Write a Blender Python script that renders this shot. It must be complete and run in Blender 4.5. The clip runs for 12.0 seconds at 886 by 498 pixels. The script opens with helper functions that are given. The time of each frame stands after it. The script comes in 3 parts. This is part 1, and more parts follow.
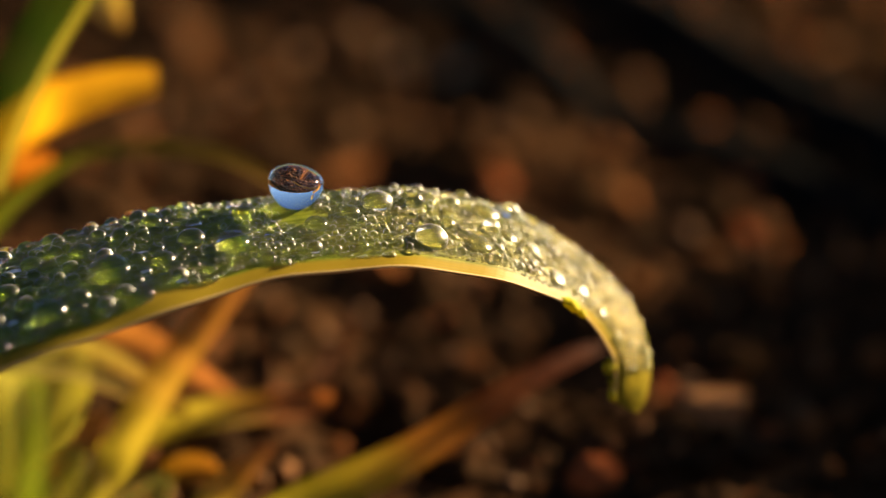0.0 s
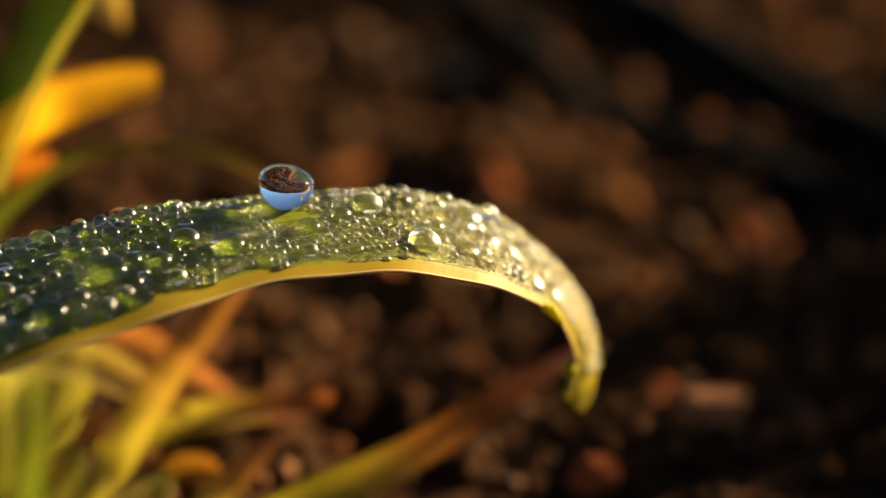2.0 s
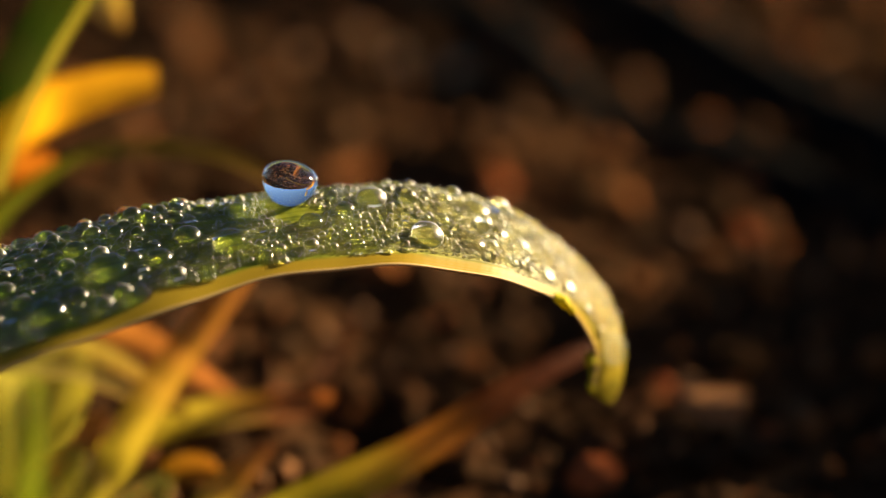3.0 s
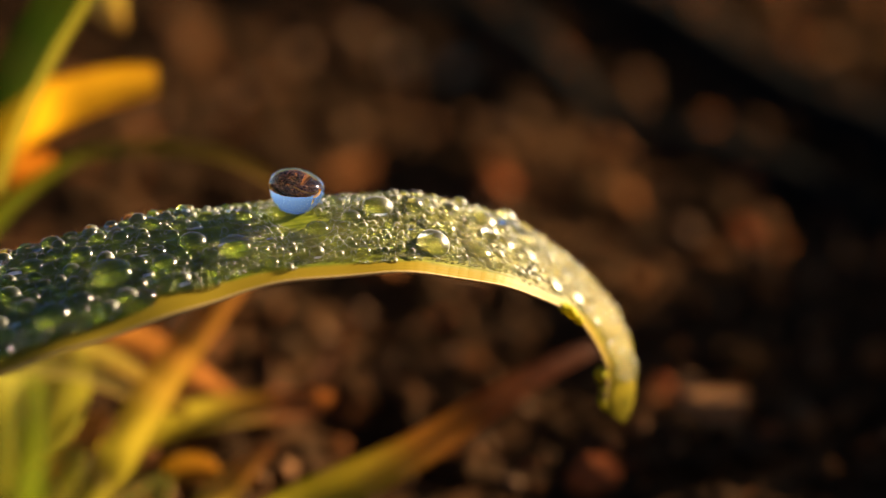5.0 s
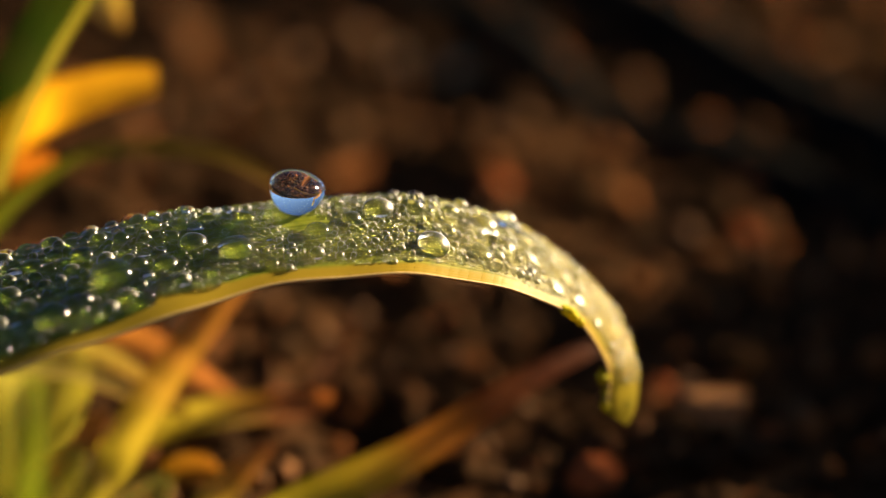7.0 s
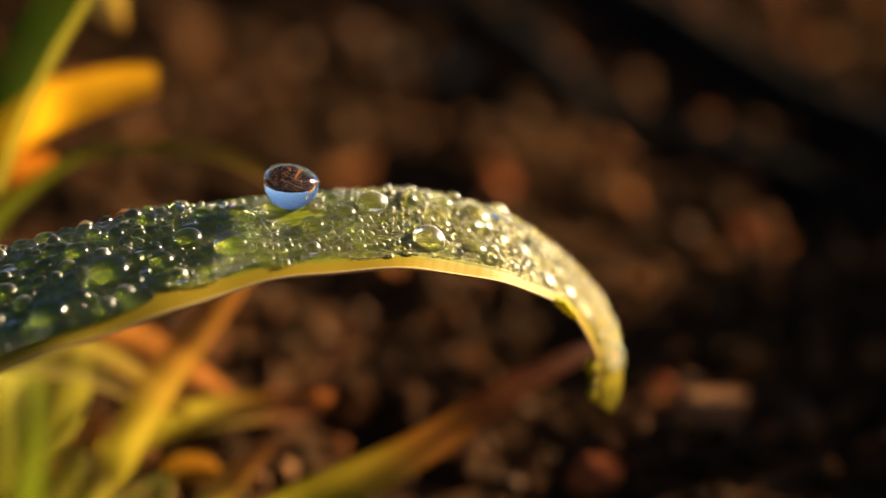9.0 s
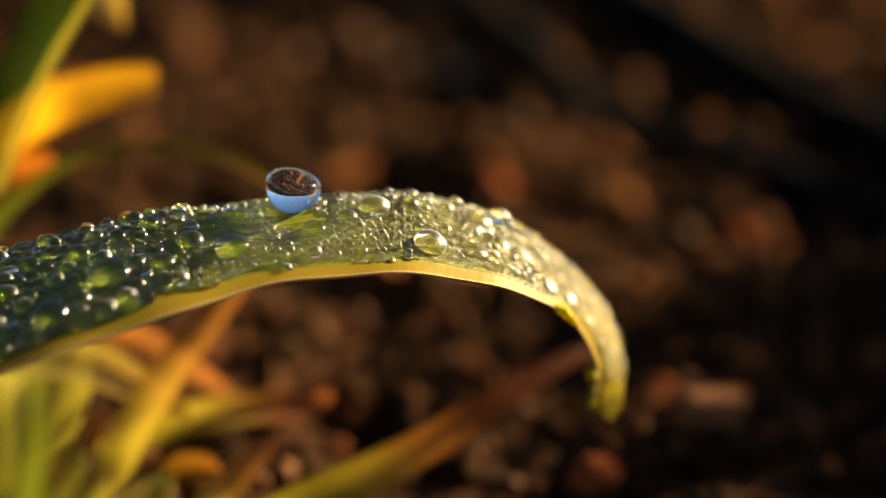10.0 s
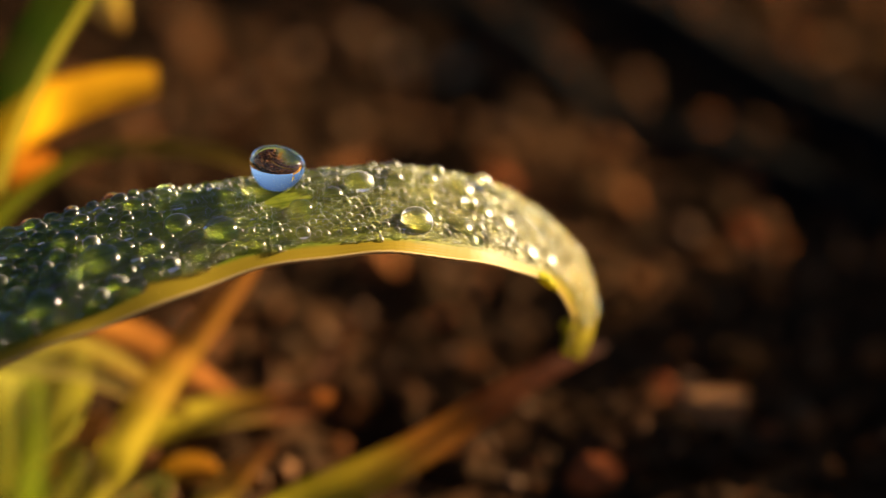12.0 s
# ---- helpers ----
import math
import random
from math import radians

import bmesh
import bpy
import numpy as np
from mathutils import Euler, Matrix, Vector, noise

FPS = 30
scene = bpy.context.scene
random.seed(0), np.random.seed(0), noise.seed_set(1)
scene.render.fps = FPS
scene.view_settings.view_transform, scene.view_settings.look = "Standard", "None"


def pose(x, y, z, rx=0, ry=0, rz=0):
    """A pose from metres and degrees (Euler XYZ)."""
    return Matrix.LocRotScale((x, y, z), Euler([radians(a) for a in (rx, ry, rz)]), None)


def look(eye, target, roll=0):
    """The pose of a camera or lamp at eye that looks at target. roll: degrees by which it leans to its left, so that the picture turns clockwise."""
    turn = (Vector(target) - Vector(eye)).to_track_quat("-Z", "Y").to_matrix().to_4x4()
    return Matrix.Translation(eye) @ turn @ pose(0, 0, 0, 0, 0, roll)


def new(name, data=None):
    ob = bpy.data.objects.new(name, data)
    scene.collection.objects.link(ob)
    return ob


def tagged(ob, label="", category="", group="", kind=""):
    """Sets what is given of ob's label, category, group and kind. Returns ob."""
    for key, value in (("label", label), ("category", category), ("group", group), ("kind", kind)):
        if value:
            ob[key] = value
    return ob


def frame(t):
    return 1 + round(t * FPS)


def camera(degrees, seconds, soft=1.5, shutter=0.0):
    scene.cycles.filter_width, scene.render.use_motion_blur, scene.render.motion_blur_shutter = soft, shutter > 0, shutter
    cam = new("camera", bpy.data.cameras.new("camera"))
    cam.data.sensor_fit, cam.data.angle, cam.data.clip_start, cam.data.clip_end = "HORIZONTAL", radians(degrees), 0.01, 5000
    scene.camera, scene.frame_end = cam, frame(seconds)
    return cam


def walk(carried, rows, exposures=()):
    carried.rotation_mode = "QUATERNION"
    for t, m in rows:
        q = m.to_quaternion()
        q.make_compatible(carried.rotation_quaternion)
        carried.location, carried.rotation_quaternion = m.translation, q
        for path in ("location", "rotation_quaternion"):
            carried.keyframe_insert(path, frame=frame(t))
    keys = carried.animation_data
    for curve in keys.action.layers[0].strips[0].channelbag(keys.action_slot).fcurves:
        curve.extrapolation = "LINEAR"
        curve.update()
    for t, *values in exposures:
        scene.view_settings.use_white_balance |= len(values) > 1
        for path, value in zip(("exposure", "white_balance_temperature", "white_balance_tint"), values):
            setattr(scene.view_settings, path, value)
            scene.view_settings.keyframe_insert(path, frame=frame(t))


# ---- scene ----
from functools import lru_cache

MM = 0.001
PITCH = 4.0       # the lens looks down by this angle
SLOPE = 24.0      # the soil bank rises away from the lens by this angle
FOCUS = 0.250     # distance of the sharp plane
EYE_HEIGHT = 0.143

# ---------------------------------------------------------------- camera
cam = camera(12.9, 12.0, soft=1.0)
cam.data.dof.use_dof = True
cam.data.dof.focus_distance = FOCUS - 0.001
cam.data.dof.aperture_fstop = 12.0
CAM_POSE = pose(0, 0, EYE_HEIGHT, 90 - PITCH)
walk(cam, [(0.0, CAM_POSE), (12.0, CAM_POSE)])

# the frame of the plants: x to the right, y up, z towards the lens, origin in the sharp plane; used in millimetres
PLANT = CAM_POSE @ Matrix.Translation((0, 0, -FOCUS))
# the frame of the soil bank: x along it, y up its slope, z out of the soil, in metres
BED = Matrix.Translation((0, 0, EYE_HEIGHT)) @ pose(0, 0, 0, SLOPE) @ Matrix.Translation((0, 0, -EYE_HEIGHT))

# ---------------------------------------------------------------- light
SUN_AZ, SUN_EL = 67.0, 28.0   # azimuth clockwise from +y, elevation
world = bpy.data.worlds.new("sky")
scene.world = world
world.use_nodes = True
nt = world.node_tree
sky = nt.nodes.new("ShaderNodeTexSky")
sky.sky_type = "NISHITA"
sky.sun_disc = False
sky.dust_density = 0.0
sky.ozone_density = 3.0
sky.altitude = 1500
sky.sun_elevation = radians(SUN_EL)
sky.sun_rotation = radians(SUN_AZ)
back = nt.nodes["Background"]
nt.links.new(sky.outputs[0], back.inputs[0])
back.inputs[1].default_value = 0.013

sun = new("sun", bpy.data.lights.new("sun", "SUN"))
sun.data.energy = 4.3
sun.data.angle = radians(7.0)   # a low sun, its disc widened to enlarge the drops' glints
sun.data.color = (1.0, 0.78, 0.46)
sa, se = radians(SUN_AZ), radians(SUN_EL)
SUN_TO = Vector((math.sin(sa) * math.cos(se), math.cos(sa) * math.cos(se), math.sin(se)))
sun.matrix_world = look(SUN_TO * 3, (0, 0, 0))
scene.view_settings.exposure = 3.08
scene.cycles.caustics_refractive, scene.cycles.caustics_reflective = True, False


# ---------------------------------------------------------------- materials
def material(name):
    m = bpy.data.materials.new(name)
    m.use_nodes = True
    m.node_tree.nodes.clear()
    return m, m.node_tree


def node(tree, kind, **values):
    n = tree.nodes.new(kind)
    for key, value in values.items():
        if key in n.inputs:
            n.inputs[key].default_value = value
    return n


def ramp(tree, fac, stops):
    n = tree.nodes.new("ShaderNodeValToRGB")
    els = n.color_ramp.elements
    while len(els) < len(stops):
        els.new(0.5)
    for e, (p, c) in zip(els, stops):
        e.position = p
        e.color = (*c, 1)
    tree.links.new(fac, n.inputs[0])
    return n.outputs[0]


def noise_of(tree, vector, scale, detail=4.0, rough=0.6):
    n = node(tree, "ShaderNodeTexNoise", Scale=scale, Detail=detail, Roughness=rough)
    tree.links.new(vector, n.inputs["Vector"])
    return n.outputs["Fac"]


def mixed(tree, a, b, fac, mode="MIX"):
    n = tree.nodes.new("ShaderNodeMix")
    n.data_type = "RGBA"
    n.blend_type = mode
    for value, slot in ((fac, n.inputs[0]), (a, n.inputs[6]), (b, n.inputs[7])):
        if isinstance(value, (int, float)):
            slot.default_value = value
        elif isinstance(value, tuple):
            slot.default_value = (*value, 1)
        else:
            tree.links.new(value, slot)
    return n.outputs[2]


def maths(tree, op, a, b=0.0):
    n = tree.nodes.new("ShaderNodeMath")
    n.operation = op
    for value, slot in ((a, n.inputs[0]), (b, n.inputs[1])):
        if isinstance(value, (int, float)):
            slot.default_value = value
        else:
            tree.links.new(value, slot)
    return n.outputs[0]


def leafy(name, stops, across=None, rough=0.6, through_light=0.55, vein=26.0, mottle=None, sheen=0.05, thin=0.15, tint=(1.0, 0.95, 0.5), reach=(), rim=None):
    """A thin leaf: colour along its length (UV x), veins across it (UV y), gloss above and light that comes through."""
    m, t = material(name)
    uv = t.nodes.new("ShaderNodeTexCoord").outputs["UV"]
    sep = t.nodes.new("ShaderNodeSeparateXYZ")
    t.links.new(uv, sep.inputs[0])
    obj = t.nodes.new("ShaderNodeTexCoord").outputs["Object"]
    wob = noise_of(t, obj, 260.0, 3.0)
    along = maths(t, "ADD", sep.outputs[0], maths(t, "MULTIPLY", maths(t, "SUBTRACT", wob, 0.5), 0.12))
    col = ramp(t, along, stops)
    stretch = t.nodes.new("ShaderNodeMapping")
    stretch.inputs["Scale"].default_value = (1.2, vein, 1.0)
    t.links.new(uv, stretch.inputs["Vector"])
    lines = noise_of(t, stretch.outputs[0], 1.6, 3.0, 0.5)
    col = mixed(t, col, ramp(t, lines, [(0.3, (0.35, 0.4, 0.3)), (0.7, (1.25, 1.2, 1.1))]), 0.75, "MULTIPLY")
    if mottle:
        spots = noise_of(t, obj, 900.0, 4.0)
        col = mixed(t, col, mottle, maths(t, "MULTIPLY", ramp(t, spots, [(0.5, (0, 0, 0)), (0.72, (1, 1, 1))]), 0.55))
    if across:
        line = maths(t, "ADD", sep.outputs[1], maths(t, "MULTIPLY", maths(t, "SUBTRACT", wob, 0.5), 0.06))
        if reach:   # how far the margin's colour reaches in, along the blade
            line = maths(t, "ADD", line, ramp(t, sep.outputs[0], [(p, (g, g, g)) for p, g in reach]))
        edge = ramp(t, line, across[0])
        col = mixed(t, col, across[1], edge)
    # pale rim: the gleam of the backlit edge, put into its colour
    if rim:
        col = mixed(t, col, rim, ramp(t, sep.outputs[1], [(0.990, (0, 0, 0)), (0.997, (1, 1, 1))]))
    bump = node(t, "ShaderNodeBump", Strength=0.5, Distance=0.00012)
    t.links.new(lines, bump.inputs["Height"])
    skin = node(t, "ShaderNodeBsdfPrincipled", Roughness=rough)
    skin.inputs["Specular IOR Level"].default_value = sheen
    t.links.new(col, skin.inputs["Base Color"])
    t.links.new(bump.outputs[0], skin.inputs["Normal"])
    glow = node(t, "ShaderNodeBsdfTranslucent")
    t.links.new(mixed(t, col, tint, 0.9, "MULTIPLY"), glow.inputs["Color"])
    mix = node(t, "ShaderNodeMixShader")
    mix.inputs[0].default_value = through_light
    t.links.new(skin.outputs[0], mix.inputs[1])
    t.links.new(glow.outputs[0], mix.inputs[2])
    last = mix.outputs[0]
    if thin:
        pass_on = node(t, "ShaderNodeMixShader")
        pass_on.inputs[0].default_value = thin
        t.links.new(last, pass_on.inputs[1])
        t.links.new(node(t, "ShaderNodeBsdfTransparent").outputs[0], pass_on.inputs[2])
        last = pass_on.outputs[0]
    out = t.nodes.new("ShaderNodeOutputMaterial")
    t.links.new(last, out.inputs[0])
    return m


def earthy(name, dark, light, scale, rough=1.0, gloss=0.0, bump_height=0.0006, pale=(1.7, 1.4, 1.15), rare=0.6):
    m, t = material(name)
    obj = t.nodes.new("ShaderNodeTexCoord").outputs["Object"]
    big = noise_of(t, obj, scale, 6.0, 0.65)
    fine = noise_of(t, obj, scale * 9, 4.0, 0.6)
    rnd = t.nodes.new("ShaderNodeNewGeometry").outputs["Random Per Island"]
    col = ramp(t, big, [(0.32, dark), (0.7, light)])
    col = mixed(t, col, ramp(t, fine, [(0.3, (0.5, 0.5, 0.5)), (0.7, (1.3, 1.25, 1.2))]), 0.8, "MULTIPLY")
    col = mixed(t, col, ramp(t, rnd, [(0.0, (0.55, 0.55, 0.6)), (rare, (1.0, 0.95, 0.9)), (1.0, pale)]), 0.9, "MULTIPLY")
    bump = node(t, "ShaderNodeBump", Strength=0.7, Distance=bump_height)
    t.links.new(fine, bump.inputs["Height"])
    b = node(t, "ShaderNodeBsdfPrincipled", Roughness=rough)
    b.inputs["Specular IOR Level"].default_value = gloss
    t.links.new(col, b.inputs["Base Color"])
    t.links.new(bump.outputs[0], b.inputs["Normal"])
    out = t.nodes.new("ShaderNodeOutputMaterial")
    t.links.new(b.outputs[0], out.inputs[0])
    return m


def watery(name, clear=0.0, rough=0.0, vary=""):
    """Clear water; rough: how far the sun's glint is spread so it shows."""
    m, t = material(name)
    body = node(t, "ShaderNodeBsdfRefraction", Roughness=0.0, IOR=1.333)
    body.inputs["Color"].default_value = (1, 1, 1, 1)
    glint = node(t, "ShaderNodeBsdfAnisotropic", Roughness=rough)
    glint.inputs["Color"].default_value = (1, 1, 1, 1)
    if vary:    # no two drops are equally smooth
        chance = t.nodes.new("ShaderNodeObjectInfo" if vary == "Random" else "ShaderNodeNewGeometry").outputs[vary]
        t.links.new(maths(t, "MULTIPLY", maths(t, "ADD", maths(t, "POWER", chance, 1.6), 0.22), rough), glint.inputs["Roughness"])
    skin_mix = node(t, "ShaderNodeMixShader")
    t.links.new(node(t, "ShaderNodeFresnel", IOR=1.333).outputs[0], skin_mix.inputs[0])
    t.links.new(body.outputs[0], skin_mix.inputs[1])
    t.links.new(glint.outputs[0], skin_mix.inputs[2])
    last = skin_mix.outputs[0]
    if clear:
        mix = node(t, "ShaderNodeMixShader")
        mix.inputs[0].default_value = clear
        thin = node(t, "ShaderNodeBsdfTransparent")
        t.links.new(last, mix.inputs[1])
        t.links.new(thin.outputs[0], mix.inputs[2])
        last = mix.outputs[0]
    out = t.nodes.new("ShaderNodeOutputMaterial")
    t.links.new(last, out.inputs[0])
    return m


LEAF = leafy("dewy_leaf",
             [(0.0, (0.090, 0.138, 0.007)), (0.33, (0.120, 0.156, 0.010)), (0.48, (0.145, 0.160, 0.016)),
              (0.62, (0.165, 0.155, 0.024)), (0.78, (0.145, 0.120, 0.020)), (0.9, (0.20, 0.155, 0.016)), (1.0, (0.27, 0.20, 0.016))],
             across=([(0.93, (0, 0, 0)), (0.96, (1, 1, 1))], (0.20, 0.138, 0.010)),
             reach=[(0.0, 0.03), (0.232, 0.03), (0.242, 0.085), (0.42, 0.035), (1.0, 0.035)],
             rough=0.45, mottle=(0.02, 0.04, 0.008), sheen=0.07, through_light=0.30, thin=0.0, tint=(1.0, 0.95, 0.72), rim=(0.36, 0.25, 0.11))
SHRED = leafy("margin_shred", [(0.0, (0.42, 0.40, 0.02)), (1.0, (0.46, 0.38, 0.025))], thin=0.0)
CLEAR_WATER = watery("drop_water", 0.0, 0.05)
WATER = watery("dew_water", 0.0, 0.40, "Random")
FINE_WATER = watery("fine_dew_water", 0.1, 0.42, "Random Per Island")
SOIL = earthy("soil", (0.013, 0.0072, 0.0038), (0.052, 0.029, 0.0155), 160.0)
CRUMB = earthy("soil_crumb", (0.013, 0.0071, 0.0039), (0.053, 0.0295, 0.0155), 220.0, pale=(5.5, 3.6, 2.3), rare=0.8)
BARK = earthy("bark_flake", (0.10, 0.05, 0.025), (0.19, 0.10, 0.05), 300.0, 0.8)
PALE_BARK = earthy("pale_bark", (0.27, 0.13, 0.058), (0.41, 0.205, 0.095), 300.0, 0.9)
RUST = earthy("rusty_leaf_scrap", (0.17, 0.050, 0.018), (0.30, 0.090, 0.036), 300.0, 0.9)
CLOD = earthy("dry_clod", (0.046, 0.022, 0.010), (0.10, 0.050, 0.025), 300.0)
# pale colour that stands in for bright dew glints on the soil
GLINT_GRIT = earthy("glint_grit", (0.36, 0.23, 0.13), (0.55, 0.36, 0.21), 400.0, 0.8, 0.05)
WET_BARK = earthy("wet_bark", (0.10, 0.052, 0.026), (0.20, 0.105, 0.052), 300.0, 0.75, 0.08)
BLACK = earthy("dark_strand", (0.0035, 0.0035, 0.0036), (0.0075, 0.0075, 0.008), 300.0, 1.0, 0.01)
GREEN = leafy("green_blade", [(0.0, (0.012, 0.027, 0.003)), (0.5, (0.012, 0.025, 0.004)), (1.0, (0.024, 0.034, 0.004))],
              across=([(0.20, (1, 1, 1)), (0.28, (0, 0, 0))], (0.15, 0.13, 0.02)))
OLIVE = leafy("olive_blade", [(0.0, (0.075, 0.08, 0.008)), (0.5, (0.09, 0.075, 0.012)), (1.0, (0.12, 0.06, 0.015))])
LIME = leafy("lime_blade", [(0.0, (0.60, 0.56, 0.06)), (1.0, (0.62, 0.55, 0.07))], through_light=0.5, thin=0.4)
GOLD = leafy("golden_leaf", [(0.0, (0.600, 0.255, 0.012)), (0.5, (0.690, 0.345, 0.015)), (1.0, (0.540, 0.270, 0.018))])
AMBER = leafy("amber_blade", [(0.0, (0.27, 0.26, 0.035)), (0.4, (0.34, 0.25, 0.038)), (0.66, (0.40, 0.175, 0.042)), (1.0, (0.28, 0.10, 0.04))], thin=0.25)
RED_TIP = leafy("red_tipped_blade", [(0.0, (0.36, 0.36, 0.028)), (0.34, (0.46, 0.33, 0.034)), (0.50, (0.50, 0.200, 0.040)), (0.66, (0.30, 0.085, 0.026)), (0.82, (0.13, 0.034, 0.014)), (1.0, (0.05, 0.015, 0.007))])
DULL_RED = leafy("dull_red_stalk", [(0.0, (0.13, 0.045, 0.015)), (1.0, (0.09, 0.028, 0.012))])
ORANGE = leafy("orange_leaf", [(0.0, (0.390, 0.150, 0.045)), (1.0, (0.300, 0.112, 0.045))])
ARC = leafy("arched_blade", [(0.0, (0.091, 0.112, 0.010)), (0.5, (0.099, 0.091, 0.013)), (1.0, (0.165, 0.083, 0.017))])
BLUSH = leafy("blushed_blade", [(0.0, (0.441, 0.371, 0.038)), (0.45, (0.348, 0.267, 0.042)), (0.75, (0.255, 0.093, 0.032)), (1.0, (0.186, 0.058, 0.023))])
STRAW = leafy("straw_blade", [(0.0, (0.378, 0.322, 0.070)), (0.6, (0.364, 0.266, 0.070)), (1.0, (0.280, 0.140, 0.042))], thin=0.3)
SOFT = leafy("soft_green_blade", [(0.0, (0.221, 0.202, 0.026)), (1.0, (0.260, 0.227, 0.033))], thin=0.35)
MOSS = leafy("moss_green_blade", [(0.0, (0.12, 0.16, 0.012)), (1.0, (0.12, 0.15, 0.012))], thin=0.4)
FLAME = leafy("flame_leaf", [(0.0, (0.510, 0.165, 0.012)), (1.0, (0.420, 0.135, 0.018))])
RUSSET = leafy("russet_leaf", [(0.0, (0.208, 0.098, 0.010)), (1.0, (0.221, 0.085, 0.013))])


# ---------------------------------------------------------------- mesh tools
def linked(name, verts, faces, mat, uvs=None, smooth=True, parent=None, matrix=None):
    me = bpy.data.meshes.new(name)
    me.from_pydata([tuple(v) for v in verts], [], faces)
    if uvs is not None:
        layer = me.uv_layers.new(name="UVMap")
        vi = np.zeros(len(me.loops), dtype=np.int32)
        me.loops.foreach_get("vertex_index", vi)
        layer.data.foreach_set("uv", np.asarray(uvs, dtype=np.float32)[vi].ravel())
    if smooth:
        me.polygons.foreach_set("use_smooth", [True] * len(me.polygons))
    me.materials.append(mat)
    ob = new(name, me)
    if parent:
        ob.parent = parent
    if matrix:
        ob.matrix_basis = matrix
    return ob


def spline(points, n):
    """n samples along a Catmull-Rom curve through the rows of points, evenly by chord."""
    p = np.asarray(points, dtype=float)
    ext = np.vstack([2 * p[0] - p[1], p, 2 * p[-1] - p[-2]])
    dense = []
    for i in range(1, len(ext) - 2):
        a, b, c, d = ext[i - 1:i + 3]
        t = np.linspace(0, 1, 40, endpoint=i == len(ext) - 3)[:, None]
        dense.append(0.5 * (2 * b + (c - a) * t + (2 * a - 5 * b + 4 * c - d) * t ** 2 + (3 * b - a - 3 * c + d) * t ** 3))
    dense = np.vstack(dense)
    s = np.r_[0, np.cumsum(np.linalg.norm(np.diff(dense[:, :3], axis=0), axis=1))]
    at = np.linspace(0, s[-1], n)
    return np.column_stack([np.interp(at, s, dense[:, k]) for k in range(p.shape[1])])


def unit(v):
    return v / (np.linalg.norm(v, axis=-1, keepdims=True) + 1e-12)


def skin(top, nu, nv, edge=0.0):
    """A thin blade: its skin of nu x nv points and, where edge is given, a fine round bead of that radius along both margins."""
    verts = [top.reshape(-1, 3)]
    faces = [(i * nv + j, i * nv + j + 1, (i + 1) * nv + j + 1, (i + 1) * nv + j) for i in range(nu - 1) for j in range(nv - 1)]
    if edge:
        run = unit(np.gradient(top, axis=0))
        for j, inner in ((0, 1), (nv - 1, nv - 2)):
            side = unit(top[:, j] - top[:, inner])
            up = np.cross(run[:, j], side)
            base = sum(len(v) for v in verts)
            ring = 8
            a = np.linspace(0, 2 * math.pi, ring, endpoint=False)
            verts.append((top[:, j, None] + edge * (side[:, None] * np.cos(a)[None, :, None] + up[:, None] * np.sin(a)[None, :, None])).reshape(-1, 3))
            faces += [(base + i * ring + k, base + i * ring + (k + 1) % ring, base + (i + 1) * ring + (k + 1) % ring, base + (i + 1) * ring + k)
                      for i in range(nu - 1) for k in range(ring)]
    return np.vstack(verts), faces


# ---------------------------------------------------------------- the ground
def ground_z(x, y):
    """Height of the soil's relief over the bank's plane."""
    p = Vector((x, y, 0))
    return 0.0022 * noise.fractal(p * 85, 1.0, 2.0, 3) + 0.0010 * abs(noise.noise(p * 300)) - 0.002


def bank(ys):
    """The bank's profile: for distances along the soil, the place in y, z and the steepness. It rises to a crest, falls off behind it and runs level to the horizon."""
    s = np.linspace(-2, 6, 16001)
    knots = [-2, -0.30, -0.10, 0.335, 0.37, 0.60, 0.9, 6]
    angle = np.radians(np.interp(s, knots, [0, 0, SLOPE, SLOPE, -16, -16, 0, 0]))
    step = s[1] - s[0]
    y, z = np.cumsum(np.cos(angle)) * step, np.cumsum(np.sin(angle)) * step
    at = BED @ Vector((0, 0.3, 0))
    y += at.y - np.interp(0.3, s, y)
    z += at.z - np.interp(0.3, s, z)
    yy = np.interp(ys, s, y) + np.where(ys > 6, ys - 6, 0) + np.where(ys < -2, ys + 2, 0)
    return yy, np.interp(ys, s, z), np.interp(ys, s, angle)


def ground():
    n = 321
    s = np.linspace(-1, 1, n)
    line = s * 0.17 + np.sinh(s * 12.0) / math.sinh(12.0) * 300.0
    ys = line + 0.27
    Y, Z, A = bank(ys)
    verts = []
    for i in range(n):
        for j in range(n):
            r = max(abs(line[i]), abs(ys[j] - 0.27))
            h = ground_z(line[i], ys[j]) * (1.0 if r < 0.3 else 0.3 / r)
            verts.append((line[i], Y[j] - math.sin(A[j]) * h, Z[j] + math.cos(A[j]) * h))
    faces = [(i * n + j, (i + 1) * n + j, (i + 1) * n + j + 1, i * n + j + 1) for i in range(n - 1) for j in range(n - 1)]
    ob = linked("ground", verts, faces, SOIL)
    tagged(ob, "dark brown crumbly garden soil", "ground", kind="structure")
    return ob


def lump(rng, r, flat=0.7):
    """A small irregular stone-like body of radius r: points and faces."""
    bm = bmesh.new()
    bmesh.ops.create_icosphere(bm, subdivisions=1, radius=1.0)
    sx, sy, sz = rng.uniform(0.7, 1.3), rng.uniform(0.7, 1.3), rng.uniform(0.5, 0.9) * flat / 0.7
    vs = [np.array((v.co.x * sx, v.co.y * sy, v.co.z * sz)) * r * rng.uniform(0.78, 1.15) for v in bm.verts]
    fs = [tuple(v.index for v in f.verts) for f in bm.faces]
    bm.free()
    return np.array(vs), fs


